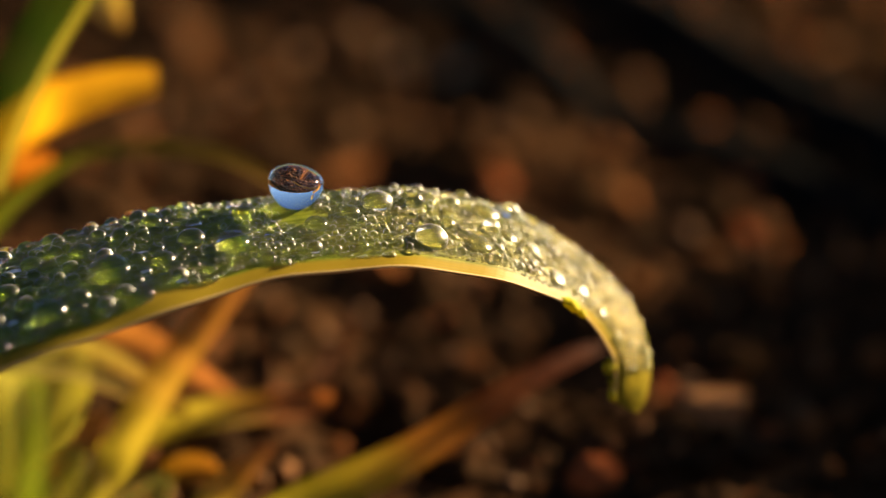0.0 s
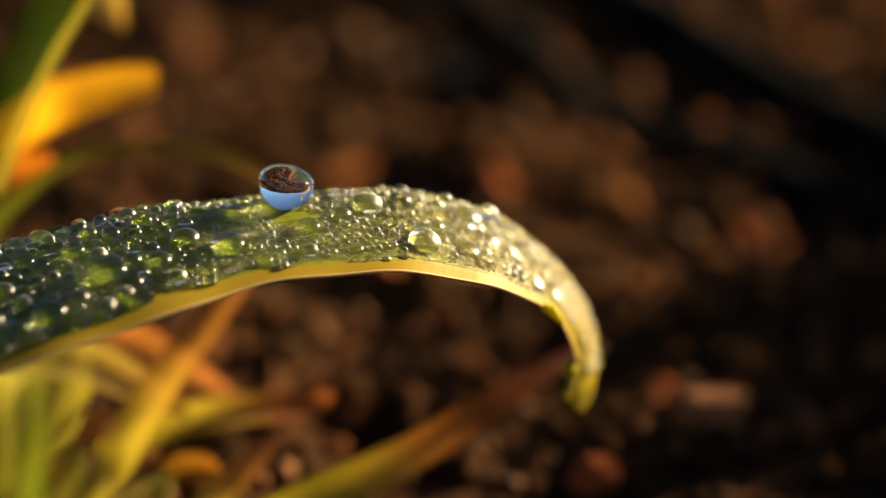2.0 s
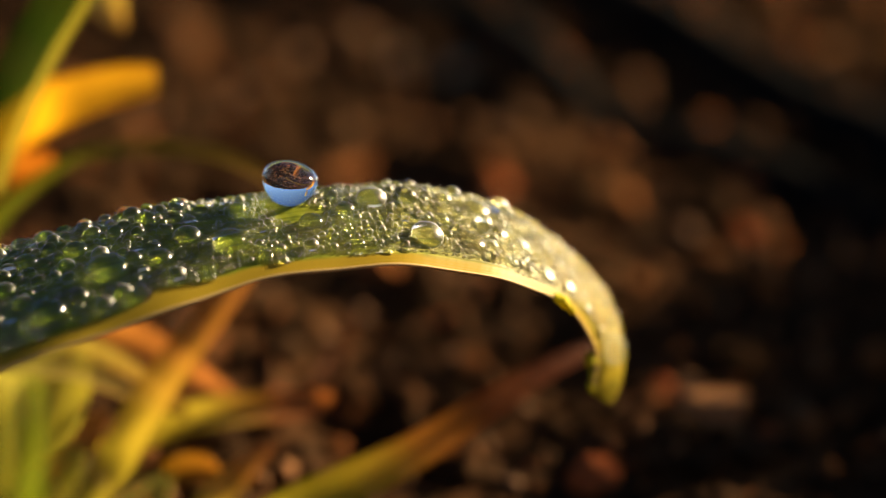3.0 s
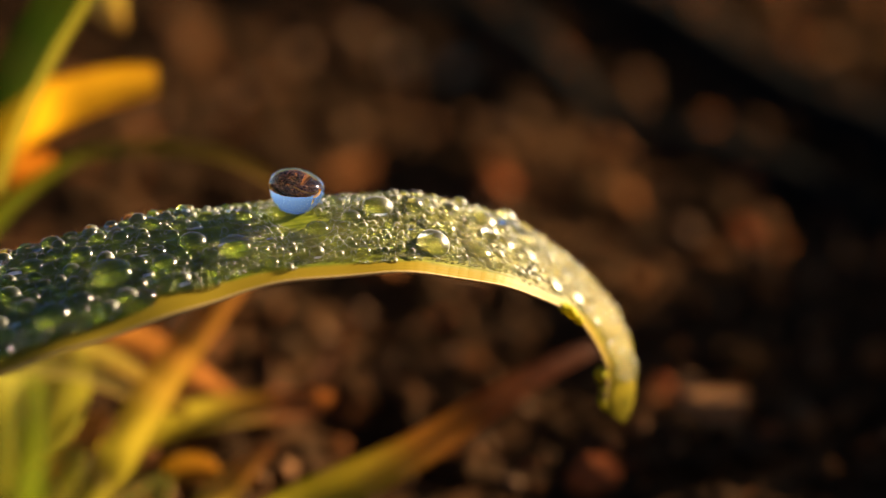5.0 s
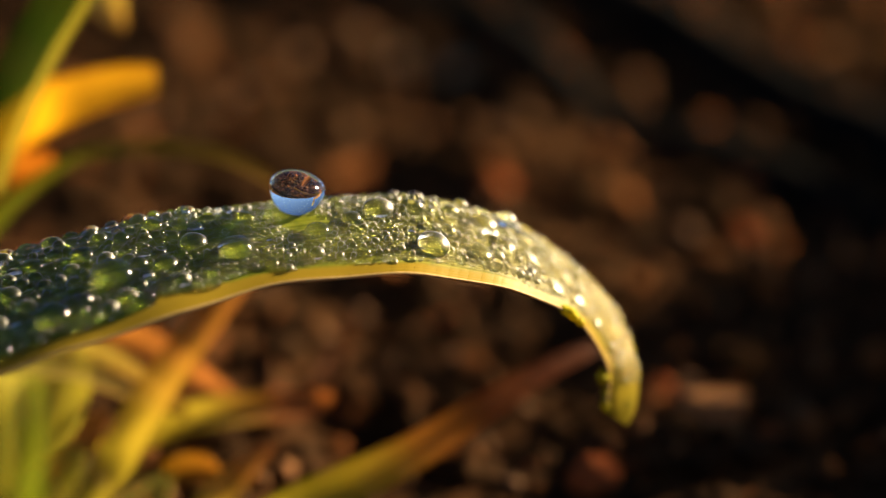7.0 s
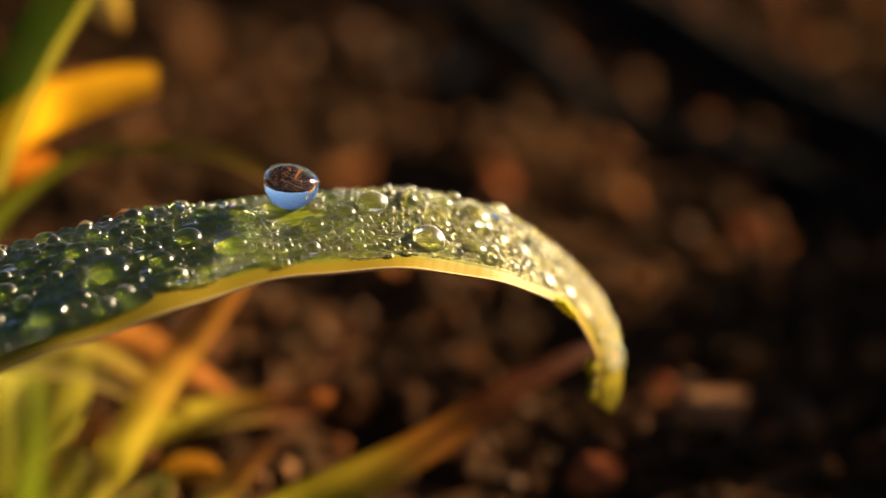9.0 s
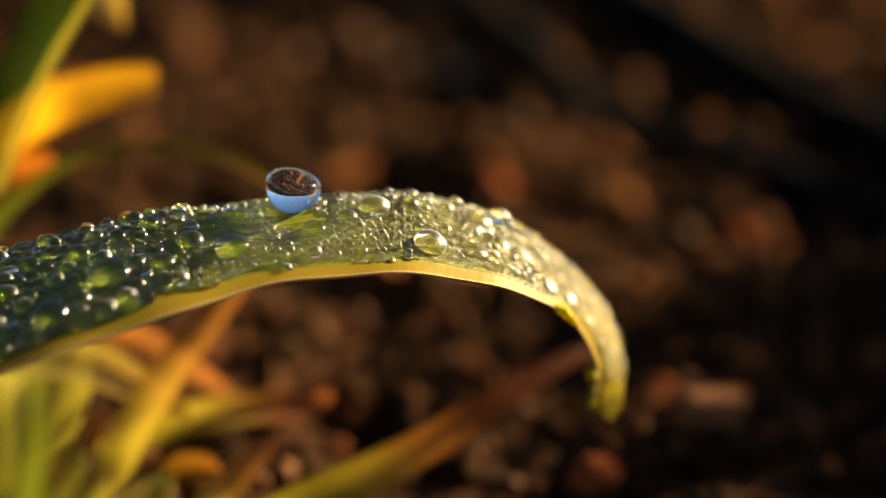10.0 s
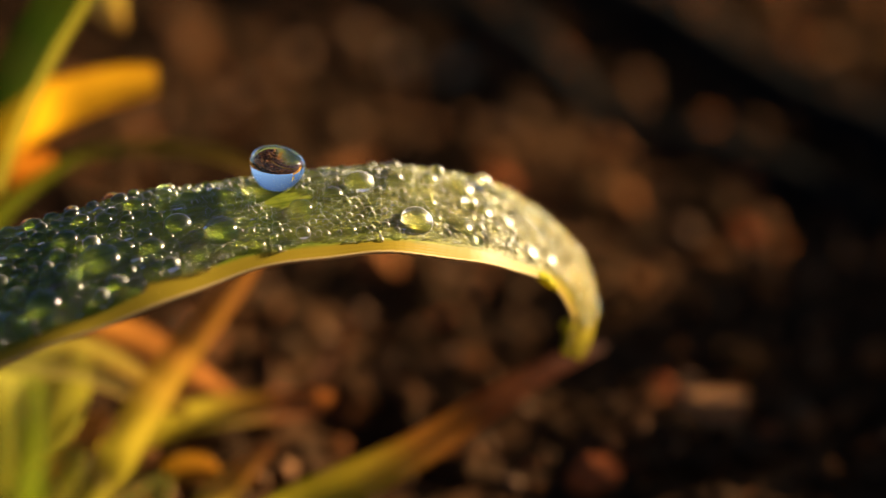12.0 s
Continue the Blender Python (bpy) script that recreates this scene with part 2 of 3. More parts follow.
def crumbs():
    rng = random.Random(5)
    verts, faces, base = [], [], 0
    kinds = [lump(rng, 1.0) for _ in range(14)]
    for _ in range(7000):
        x, y = rng.uniform(-0.05, 0.05), rng.uniform(0.19, 0.34)
        r = 0.0004 + 0.0014 * rng.random() ** 3
        vs, fs = rng.choice(kinds)
        a = rng.uniform(0, 6.28)
        c, s = math.cos(a), math.sin(a)
        pts = vs * r
        pts = np.column_stack([pts[:, 0] * c - pts[:, 1] * s + x, pts[:, 0] * s + pts[:, 1] * c + y, pts[:, 2] + ground_z(x, y) + 0.2 * r])
        verts.append(pts)
        faces += [tuple(base + i for i in f) for f in fs]
        base += len(pts)
    ob = linked("soil_crumbs", np.vstack(verts), faces, CRUMB, smooth=False, matrix=BED)
    tagged(ob, "loose brown soil crumbs on the ground", "soil", kind="stuff")


GROUND = ground()
crumbs()


# ---------------------------------------------------------------- background blades
def blade(name, points, mat, label, category="grass blade", group="", fold=0.25, thick=0.18, lean=(0.0, 0.3, 1.0), nu=48, nv=9):
    """A grass blade or leaf: rows of x, y, z and width in mm in the plants' frame; lean: the way its upper face looks."""
    c = spline(points, nu)
    mid, width = c[:, :3], np.maximum(c[:, 3], 0.02)
    run = unit(np.gradient(mid, axis=0))
    face = np.array(lean, dtype=float)
    side = unit(np.cross(face[None, :], run))
    up = unit(np.cross(run, side))
    v = np.linspace(-1, 1, nv)
    top = mid[:, None] + side[:, None] * (width[:, None, None] / 2 * v[None, :, None]) + up[:, None] * (fold * width[:, None, None] * (np.abs(v)[None, :, None] ** 1.6 - 0.4))
    verts, faces = skin(top, nu, nv, thick / 2)
    u = np.linspace(0, 1, nu)
    U = np.r_[np.repeat(u, nv), np.repeat(u, 8), np.repeat(u, 8)]
    V = np.r_[np.tile((v + 1) / 2, nu), np.zeros(nu * 8), np.ones(nu * 8)]
    uvs = np.column_stack([U, V])
    start = Vector(mid[0] * MM)
    ob = linked(name, verts * MM - np.array(start), faces, mat, uvs, matrix=PLANT @ Matrix.Translation(start))
    tagged(ob, label, category, group)
    return ob


blade("grass_blade", [(-32.56, 4.39, -24.0, 3.95), (-30.90, 8.93, -24.0, 3.95), (-28.42, 13.82, -23.0, 3.86), (-26.16, 17.30, -22.0, 3.73), (-24.40, 20.04, -22.0, 3.14), (-23.22, 22.40, -22.0, 1.96)], GREEN,
      "green grass blade with a pale yellow margin")
blade("golden_leaf", [(-35.1, 5.5, -32.0, 2.8), (-32.2, 7.4, -31.0, 3.0), (-30.0, 8.9, -30.0, 3.4), (-27.6, 10.2, -29.0, 3.6), (-24.4, 11.3, -29.0, 3.1), (-22.0, 11.8, -29.0, 2.6), (-20.4, 12.0, -29.0, 2.0)], GOLD,
      "golden yellow withered leaf above the soil", "leaf", fold=0.12)
blade("orange_leaf", [(-35.01, 4.50, -31.0, 3.24), (-32.58, 4.98, -31.0, 3.44), (-30.15, 5.51, -31.0, 3.04), (-27.92, 6.52, -31.0, 0.81)], FLAME, "bright orange withered leaf tip", "leaf")
blade("grass_blade", [(-33.59, -1.55, -26.0, 2.79), (-31.20, 1.83, -26.0, 2.63), (-28.02, 4.62, -26.0, 2.23), (-24.83, 6.41, -26.0, 1.91), (-20.85, 6.96, -26.0, 1.83), (-16.87, 6.65, -26.0, 1.67), (-14.09, 5.77, -26.0, 1.51), (-11.30, 4.02, -26.0, 1.11), (-9.71, 2.23, -26.0, 0.72)], ARC,
      "olive green grass blade arched over the soil", lean=(0, 1, 0.5))
blade("grass_blade", [(-26.34, -21.45, -21.0, 2.34), (-23.41, -16.37, -21.0, 2.58), (-20.87, -11.68, -21.0, 2.74), (-18.33, -7.78, -21.0, 2.42), (-16.04, -4.67, -22.0, 2.12), (-13.86, -1.54, -23.0, 1.65), (-12.41, 1.62, -24.0, 0.79)], AMBER,
      "amber withered grass blade with a reddish tip")
blade("grass_blade", [(-14.84, -20.5, -18.0, 2.6), (-10.98, -18.1, -18.0, 2.7), (-6.67, -16.3, -19.0, 2.9), (-2.10, -14.15, -20.0, 2.6), (2.38, -11.3, -21.0, 2.1), (6.53, -8.85, -23.0, 1.5), (9.6, -7.4, -25.0, 1.0), (11.4, -6.8, -27.0, 0.40)], RED_TIP,
      "yellow-green grass blade turning red towards its tip")
blade("grass_blade", [(-23.86, -14.58, -24.0, 1.98), (-19.12, -12.29, -24.0, 2.29), (-15.17, -11.42, -24.0, 2.37), (-11.26, -11.14, -25.0, 2.14), (-8.91, -10.79, -26.0, 1.75), (-7.72, -10.31, -26.0, 0.56)], BLUSH,
      "olive grass blade with a reddish end", lean=(0, 0.4, 1))
blade("grass_blade", [(-9.78, -11.79, -28.0, 0.96), (-8.44, -9.25, -30.0, 1.21), (-7.28, -6.87, -32.0, 1.06), (-6.69, -4.86, -33.0, 0.41)], DULL_RED, "dull red withered stalk")
blade("orange_leaf", [(-25.72, -5.35, -27.0, 2.40), (-22.53, -6.95, -27.0, 3.99), (-19.40, -8.58, -28.0, 3.61), (-16.60, -9.98, -28.0, 2.24), (-14.19, -10.98, -28.0, 0.64)], ORANGE, "salmon brown withered leaf lying on soil", "leaf")
blade("grass_blade", [(-33.76, -5.82, -21.0, 3.13), (-29.07, -6.99, -21.0, 3.52), (-24.87, -7.81, -22.0, 3.14), (-21.42, -9.41, -23.0, 2.36), (-17.94, -11.62, -24.0, 0.55)], STRAW, "pale yellow withered blade with a blushed tip")
blade("grass_blade", [(-24.78, -21.10, 28.0, 2.56), (-24.39, -17.25, 28.0, 2.88), (-24.14, -13.09, 28.0, 3.04), (-23.92, -10.26, 27.0, 2.57), (-23.55, -8.37, 26.0, 1.29), (-23.32, -7.46, 26.0, 0.39)], MOSS, "green grass blade in soft light")
blade("grass_blade", [(-27.33, -21.86, 20.0, 2.32), (-26.83, -17.88, 20.0, 2.65), (-26.40, -13.23, 20.0, 2.65), (-26.31, -9.96, 19.0, 2.00), (-26.29, -8.00, 18.0, 0.67)], SOFT, "lime green grass blade in soft light")
blade("orange_leaf", [(-28.40, -16.04, -22.0, 1.96), (-27.02, -14.08, -22.0, 3.53), (-24.96, -12.75, -23.0, 2.76), (-23.47, -11.81, -24.0, 0.63)], RUSSET, "orange withered leaf among grass", "leaf")
blade("orange_leaf", [(-19.30, -15.67, -21.0, 1.56), (-17.94, -15.28, -21.0, 2.3), (-16.37, -15.28, -21.0, 2.0), (-15.47, -15.40, -21.0, 0.63)], RUSSET, "small orange leaf scrap", "leaf")


blade("grass_blade", [(-36.45, -21.74, -15.0, 5.35), (-33.26, -17.67, -17.0, 6.93), (-30.33, -13.59, -20.0, 7.40), (-27.71, -9.80, -23.0, 6.30), (-26.03, -6.33, -26.0, 1.59)], LIME, "broad yellow-green blade low over the soil")
blade("grass_blade", [(-26.53, -18.22, 24.0, 3.26), (-24.25, -15.61, 24.0, 3.58), (-22.39, -13.39, 23.0, 2.62), (-20.84, -11.80, 22.0, 0.53)], SOFT, "lime green grass blade in soft light")
blade("grass_blade", [(-20.84, -18.38, 22.0, 2.30), (-18.71, -16.08, 22.0, 2.63), (-17.14, -14.50, 21.0, 1.98), (-16.05, -13.40, 20.0, 0.46)], SOFT, "lime green grass blade in soft light")
blade("grass_blade", [(-17.81, -20.36, -22.0, 1.80), (-15.85, -17.61, -22.0, 2.20), (-13.94, -15.51, -23.0, 1.73), (-12.01, -13.59, -24.0, 0.55)], AMBER, "amber grass blade close to soil")


blade("grass_blade", [(-26.2, 23.0, -34.0, 2.6), (-25.0, 19.8, -34.0, 2.6), (-24.0, 17.4, -34.0, 2.0), (-23.3, 15.9, -34.0, 0.5)], STRAW, "dull yellow withered grass tip")


# unseen grass tufts, added beside the view to cast shade on the soil
def shade_tuft(seed, x, y, n, height):
    rng = random.Random(seed)
    root = BED @ Vector((x, y, -0.002))
    inv = PLANT.inverted()
    for _ in range(n):
        a, b = rng.uniform(-1, 1), rng.uniform(-1, 1)
        h = height * rng.uniform(0.7, 1.15)
        pts = []
        for k in range(5):
            f = k / 4
            p = inv @ Vector((root.x + 0.004 * a + 0.010 * a * f * f, root.y + 0.008 * b + 0.022 * b * f * f, root.z + h * f * (1 - 0.22 * f)))
            pts.append((p.x / MM, p.y / MM, p.z / MM, (8.0 + 2 * a) * (1 - f ** 3) + 0.3))
        blade("grass_blade", pts, OLIVE, "unseen olive grass blade added to shade the soil", nu=16, nv=5, lean=(rng.uniform(-1, 1), 0.2, 1.0))


for k in range(4, 13):
    shade_tuft(31 + k, 0.050 + 0.003 * (k % 2), 0.180 + 0.008 * k, 7, (0.017 if k < 9 else 0.024) + 0.004 * (k % 3))


# ---------------------------------------------------------------- bits on the soil
def bit(name, spot, size, mat, label, category, seed, turn=0.0, box=False):
    """A chip or scrap lying on the soil; spot x, y in metres, size in mm."""
    rng = random.Random(seed)
    bm = bmesh.new()
    if box:
        bmesh.ops.create_cube(bm, size=2.0)
        bmesh.ops.subdivide_edges(bm, edges=bm.edges[:], cuts=3, use_grid_fill=True)
    else:
        bmesh.ops.create_icosphere(bm, subdivisions=3, radius=1.0)
    for v in bm.verts:
        k = 1.0 + 0.22 * noise.noise(v.co * 1.7 + Vector((seed, 0, 0)))
        v.co = Vector((v.co.x * size[0] / 2 * k, v.co.y * size[1] / 2 * k, v.co.z * size[2] / 2 * k)) * MM
    me = bpy.data.meshes.new(name)
    bm.to_mesh(me)
    bm.free()
    me.polygons.foreach_set("use_smooth", [True] * len(me.polygons))
    me.materials.append(mat)
    ob = new(name, me)
    ob.matrix_basis = BED @ pose(spot[0], spot[1], ground_z(*spot) + size[2] * 0.4 * MM, rng.uniform(-8, 8), rng.uniform(-8, 8), turn)
    tagged(ob, label, category)
    return ob


# a near-black uneven tube along a dark band across the soil
def stalk(spots, r):
    path = spline([(x, y, ground_z(x, y) + r * 0.6 * MM) for x, y in spots], 60)
    run = unit(np.gradient(path, axis=0))
    side = unit(np.cross(run, np.array((0, 0, 1.0))))
    up = np.cross(side, run)
    ring = 10
    a = np.linspace(0, 2 * math.pi, ring, endpoint=False)
    wob = np.array([[1 + 0.18 * noise.noise(Vector((i * 0.3, k * 0.9, r))) for k in range(ring)] for i in range(60)])
    pts = path[:, None] + (side[:, None] * np.cos(a)[None, :, None] + up[:, None] * np.sin(a)[None, :, None]) * (r * MM * wob)[:, :, None]
    faces = [(i * ring + k, i * ring + (k + 1) % ring, (i + 1) * ring + (k + 1) % ring, (i + 1) * ring + k) for i in range(59) for k in range(ring)]
    faces += [tuple(range(ring))[::-1], tuple(59 * ring + k for k in range(ring))]
    ob = linked("dark_strand", pts.reshape(-1, 3), faces, BLACK, matrix=BED)
    tagged(ob, "near-black strand lying across the soil", "stalk")


bit("bark_flake", (0.0194, 0.2440), (4.6, 2.2, 2.8), PALE_BARK, "small tan bark flake lying on the soil", "bark flake", 3, 0, True)
bit("leaf_scrap", (0.0106, 0.2359), (3.6, 3.0, 3.0), RUST, "rust red leaf scrap lying on the soil", "leaf scrap", 4, 0, False)
bit("leaf_scrap", (0.0238, 0.2740), (2.6, 2.2, 1.5), RUST, "rust red leaf scrap lying on the soil", "leaf scrap", 5, 0, False)
bit("leaf_scrap", (0.0003, 0.2599), (2.2, 1.8, 1.4), RUST, "rust red leaf scrap lying on the soil", "leaf scrap", 6, -30, False)
bit("leaf_scrap", (0.0139, 0.2738), (2.2, 1.8, 1.4), RUST, "rust red leaf scrap lying on the soil", "leaf scrap", 7, 40, False)
bit("leaf_scrap", (0.0044, 0.2806), (2.2, 1.8, 1.4), RUST, "rust red leaf scrap lying on the soil", "leaf scrap", 8, 20, False)
# the next two grains are dew glints, put in as pale lumps
bit("grit", (-0.0035, 0.3066), (2.2, 2.0, 1.6), GLINT_GRIT, "pale grain standing in for a dew glint on the soil", "grit", 9, 0, False)
bit("grit", (0.0013, 0.3043), (2.4, 2.2, 1.7), GLINT_GRIT, "pale grain standing in for a dew glint on the soil", "grit", 10, 0, False)
bit("grit", (0.0232, 0.2996), (1.5, 1.4, 1.1), WET_BARK, "brown grain of grit on the soil", "grit", 11, 0, False)
bit("grit", (-0.0077, 0.2925), (1.5, 1.4, 1.1), WET_BARK, "brown grain of grit on the soil", "grit", 12, 0, False)
bit("grit", (0.0069, 0.2931), (1.5, 1.4, 1.1), WET_BARK, "brown grain of grit on the soil", "grit", 13, 0, False)
bit("grit", (0.0122, 0.2985), (1.5, 1.4, 1.1), WET_BARK, "brown grain of grit on the soil", "grit", 14, 0, False)
bit("grit", (-0.0231, 0.3116), (1.5, 1.4, 1.1), WET_BARK, "rusty brown grain of grit on the soil", "grit", 15, 0, False)
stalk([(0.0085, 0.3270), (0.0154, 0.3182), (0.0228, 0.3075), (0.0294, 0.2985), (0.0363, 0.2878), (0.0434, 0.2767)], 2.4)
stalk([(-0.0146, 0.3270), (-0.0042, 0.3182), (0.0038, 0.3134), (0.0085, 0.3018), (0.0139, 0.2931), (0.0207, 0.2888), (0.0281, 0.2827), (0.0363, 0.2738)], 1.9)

scatter = random.Random(41)
for k in range(170):
    sx, sy = scatter.uniform(-0.030, 0.040), scatter.uniform(0.232, 0.329)
    w = scatter.uniform(0.6, 1.3)
    bit("bark_crumb", (sx, sy), (w, w * scatter.uniform(0.7, 1.2), scatter.uniform(0.9, 1.6)), scatter.choice([BARK, WET_BARK, WET_BARK, BARK]), "tiny brown bark crumb on the soil", "bark crumb", 300 + k, scatter.uniform(0, 180))

scatter = random.Random(78)
for k in range(90):
    sx, sy = scatter.uniform(-0.024, 0.036), scatter.uniform(0.235, 0.322)
    w = scatter.uniform(0.9, 2.3)
    mat = scatter.choice([RUST, BARK, WET_BARK, CLOD, CLOD, CLOD])
    what = {"wet_bark": ("bark_crumb", "small wet brown bark crumb on the soil", "bark crumb"), "bark_flake": ("bark_crumb", "small tan bark crumb on the soil", "bark crumb"), "rusty_leaf_scrap": ("leaf_scrap", "rust red leaf scrap lying on the soil", "leaf scrap"),
            "dry_clod": ("soil_clod", "dry brown clod of soil", "soil clod")}[mat.name]
    bit(what[0], (sx, sy), (w, w * scatter.uniform(0.6, 1.3), scatter.uniform(1.2, 2.2)), mat, what[1], what[2], 100 + k, scatter.uniform(0, 180))

# ---------------------------------------------------------------- the dewy leaf
# spine: x, y, z, width across the view, half depth, all in mm
SPINE = [
    (-30.88, -4.45, 5.0, 6.90, 6.2),
    (-27.75, -3.43, 4.5, 6.92, 6.2),
    (-22.54, -1.67, 3.5, 6.85, 6.2),
    (-17.27, -0.21, 2.5, 6.28, 5.6),
    (-11.99, 0.90, 1.0, 5.29, 5.0),
    (-6.63, 1.55, 0.0, 5.10, 4.8),
    (-1.59, 1.68, -1.0, 4.98, 4.4),
    (3.06, 0.81, -3.0, 4.64, 4.0),
    (6.29, -0.36, -5.0, 4.05, 3.8),
    (9.30, -2.15, -7.0, 3.21, 3.2),
    (11.33, -4.25, -8.5, 2.90, 2.4),
    (12.49, -6.58, -9.3, 2.45, 1.7),
    (12.70, -8.28, -9.7, 2.35, 1.3),
    (12.48, -9.71, -9.9, 2.25, 1.0),
    (12.10, -10.54, -10.0, 1.85, 0.7),
]
NU, NV = 221, 41


def leaf_grid():
    c = spline(SPINE, NU)
    mid, width, deep = c[:, :3], c[:, 3], c[:, 4]
    run = np.gradient(mid, axis=0)
    flat_run = run.copy()
    flat_run[:, 2] = 0
    flat_run = unit(flat_run)
    down = np.column_stack([flat_run[:, 1], -flat_run[:, 0], np.zeros(NU)])
    v = np.linspace(-1, 1, NV)
    half = down * (width / 2)[:, None] + np.array((0, 0, 1.0)) * deep[:, None]
    grid = mid[:, None] + half[:, None] * v[None, :, None]
    normal = unit(np.cross(half, run))
    u = np.linspace(0, 1, NU)
    arch = (width * np.interp(u, [0, 0.72, 0.9, 1], [0.025, 0.03, 0.06, 0.06]))[:, None, None] * (1 - v ** 2)[None, :, None]
    curl = (0.32 * width)[:, None, None] * (np.clip(-0.5 - v, 0, 1) ** 2)[None, :, None]
    grid = grid + normal[:, None] * (arch - curl)
    # the near margin rolls down
    roll = np.clip((v - 0.55) / 0.45, 0, 1) ** 1.5
    grid = grid + down[:, None] * (0.07 * width)[:, None, None] * roll[None, :, None]
    # gentle waves and parallel ribs
    wave = 0.05 * np.sin(u * 43)[:, None] * np.cos(v * 3)[None, :] + 0.025 * (np.cos(v * 34) * np.clip((0.75 - v) * 8, 0, 1))[None, :]
    grid = grid + normal[:, None] * (wave * (width / 5.0)[:, None])[:, :, None]
    du, dv = np.gradient(grid, axis=0), np.gradient(grid, axis=1)
    return mid, grid, unit(np.cross(dv, du)), du


MID, TOP, NORMAL, RUN = leaf_grid()
UVS = np.stack(np.meshgrid(np.linspace(0, 1, NU), np.linspace(0, 1, NV), indexing="ij"), -1)
# the blade bends where the rows below cut it; every piece is stiff
CUTS = [0] + [int(round(c)) for c in np.interp(np.linspace(0, 7, 29), range(8), [118, 132, 146, 160, 173, 185, 197, 208])] + [NU - 1]
JOINTS = len(CUTS) - 2

leaf = new("leaf")
leaf.empty_display_size = 0.005
leaf.matrix_basis = PLANT
tagged(leaf, "long narrow green leaf with a yellow drooping tip covered in dew", "leaf")
PIECES = []
for k in range(len(CUTS) - 1):
    a, b = CUTS[k], CUTS[k + 1]
    lo = a - 1 if k else a      # tucked a little under its neighbour
    top = TOP[lo:b + 1].copy()
    top[:a - lo] -= NORMAL[lo:a] * 0.012
    n_u = b + 1 - lo
    vs, fs = skin(top, n_u, NV, 0.11)
    uv = UVS[lo:b + 1]
    rim = [np.column_stack([np.repeat(uv[:, 0, 0], 8), np.full(n_u * 8, e)]) for e in (0.0, 1.0)]
    PIECES.append(linked("blade" if k == 0 else "blade_tip" if b == NU - 1 else "blade_section", vs * MM, fs, LEAF, np.vstack([uv.reshape(-1, 2), *rim]), parent=leaf))


# ---------------------------------------------------------------- dew
def dome(subdiv, squash, cut, crown=1.0):
    """A drop of radius 1 that sits on z = 0: a ball pressed flat below."""
    bm = bmesh.new()
    bmesh.ops.create_icosphere(bm, subdivisions=subdiv, radius=1.0)
    vs = np.array([v.co for v in bm.verts])
    fs = [tuple(v.index for v in f.verts) for f in bm.faces]
    bm.free()
    vs[:, 2] = np.maximum(np.where(vs[:, 2] > 0, vs[:, 2] * crown, vs[:, 2]), -cut)
    vs[:, 2] = (vs[:, 2] + cut) * squash
    return vs, fs


def piece_of(i):
    for k in range(len(CUTS) - 1):
        if i <= CUTS[k + 1]:
            return k
    return len(CUTS) - 2


def surface(x, y):
    """The indices of the leaf's top grid nearest to x, y in the plants' frame."""
    d = (TOP[:, :, 0] - x) ** 2 + (TOP[:, :, 1] - y) ** 2 + np.where(NORMAL[:, :, 2] < 0.05, 4.0, 0.0)
    return np.unravel_index(np.argmin(d), d.shape)


def seat(i, j, r, spin=0.0):
    """The pose of a drop that sits on the grid point i, j; z along the leaf's normal."""
    n, t = Vector(NORMAL[i, j]), Vector(unit(RUN[i, j]))
    s = n.cross(t).normalized()
    t = s.cross(n).normalized()
    m = Matrix((t, s, n)).transposed().to_4x4()
    return Matrix.Translation(Vector(TOP[i, j]) * MM) @ m @ pose(0, 0, 0, 0, 0, spin)


DROPS = []      # object, piece, pose at rest in the plants' frame


def drop(i, j, r, label, squash=0.62, cut=0.25, long=1.15, subdiv=3, spin=0.0, sink=0.03, egg=0.0, wide=1.0, mat=WATER, lean=0.0, crown=1.0):
    """lean: degrees by which the drop tips over, seen along the view."""
    vs, fs = dome(subdiv, squash, cut, crown)
    vs[:, :2] *= (1 + egg * (vs[:, 2:] / vs[:, 2].max() - 0.5))
    vs = vs * np.array((long, wide, 1.0)) * r
    vs[:, 2] -= sink
    ob = linked("dew_drop", vs * MM, fs, mat)
    m = seat(i, j, r, spin)
    if lean:
        m = Matrix.Translation(m.translation) @ pose(0, 0, 0, 0, 0, lean) @ m.to_3x3().to_4x4()
    ob.matrix_basis = PLANT @ m
    tagged(ob, label, "water drop", "dew drops on the leaf")
    DROPS.append((ob, piece_of(i), m))
    return ob


TAKEN = []
i, j = surface(-9.85, 2.85)
drop(i, j, 1.5, "large clear round water drop resting on the leaf", 1.18, 0.80, 1.19, 5, sink=0.06, egg=0.32, crown=0.70, wide=1.16, mat=CLEAR_WATER, lean=-14.0)
TAKEN.append((TOP[i, j], 1.35))
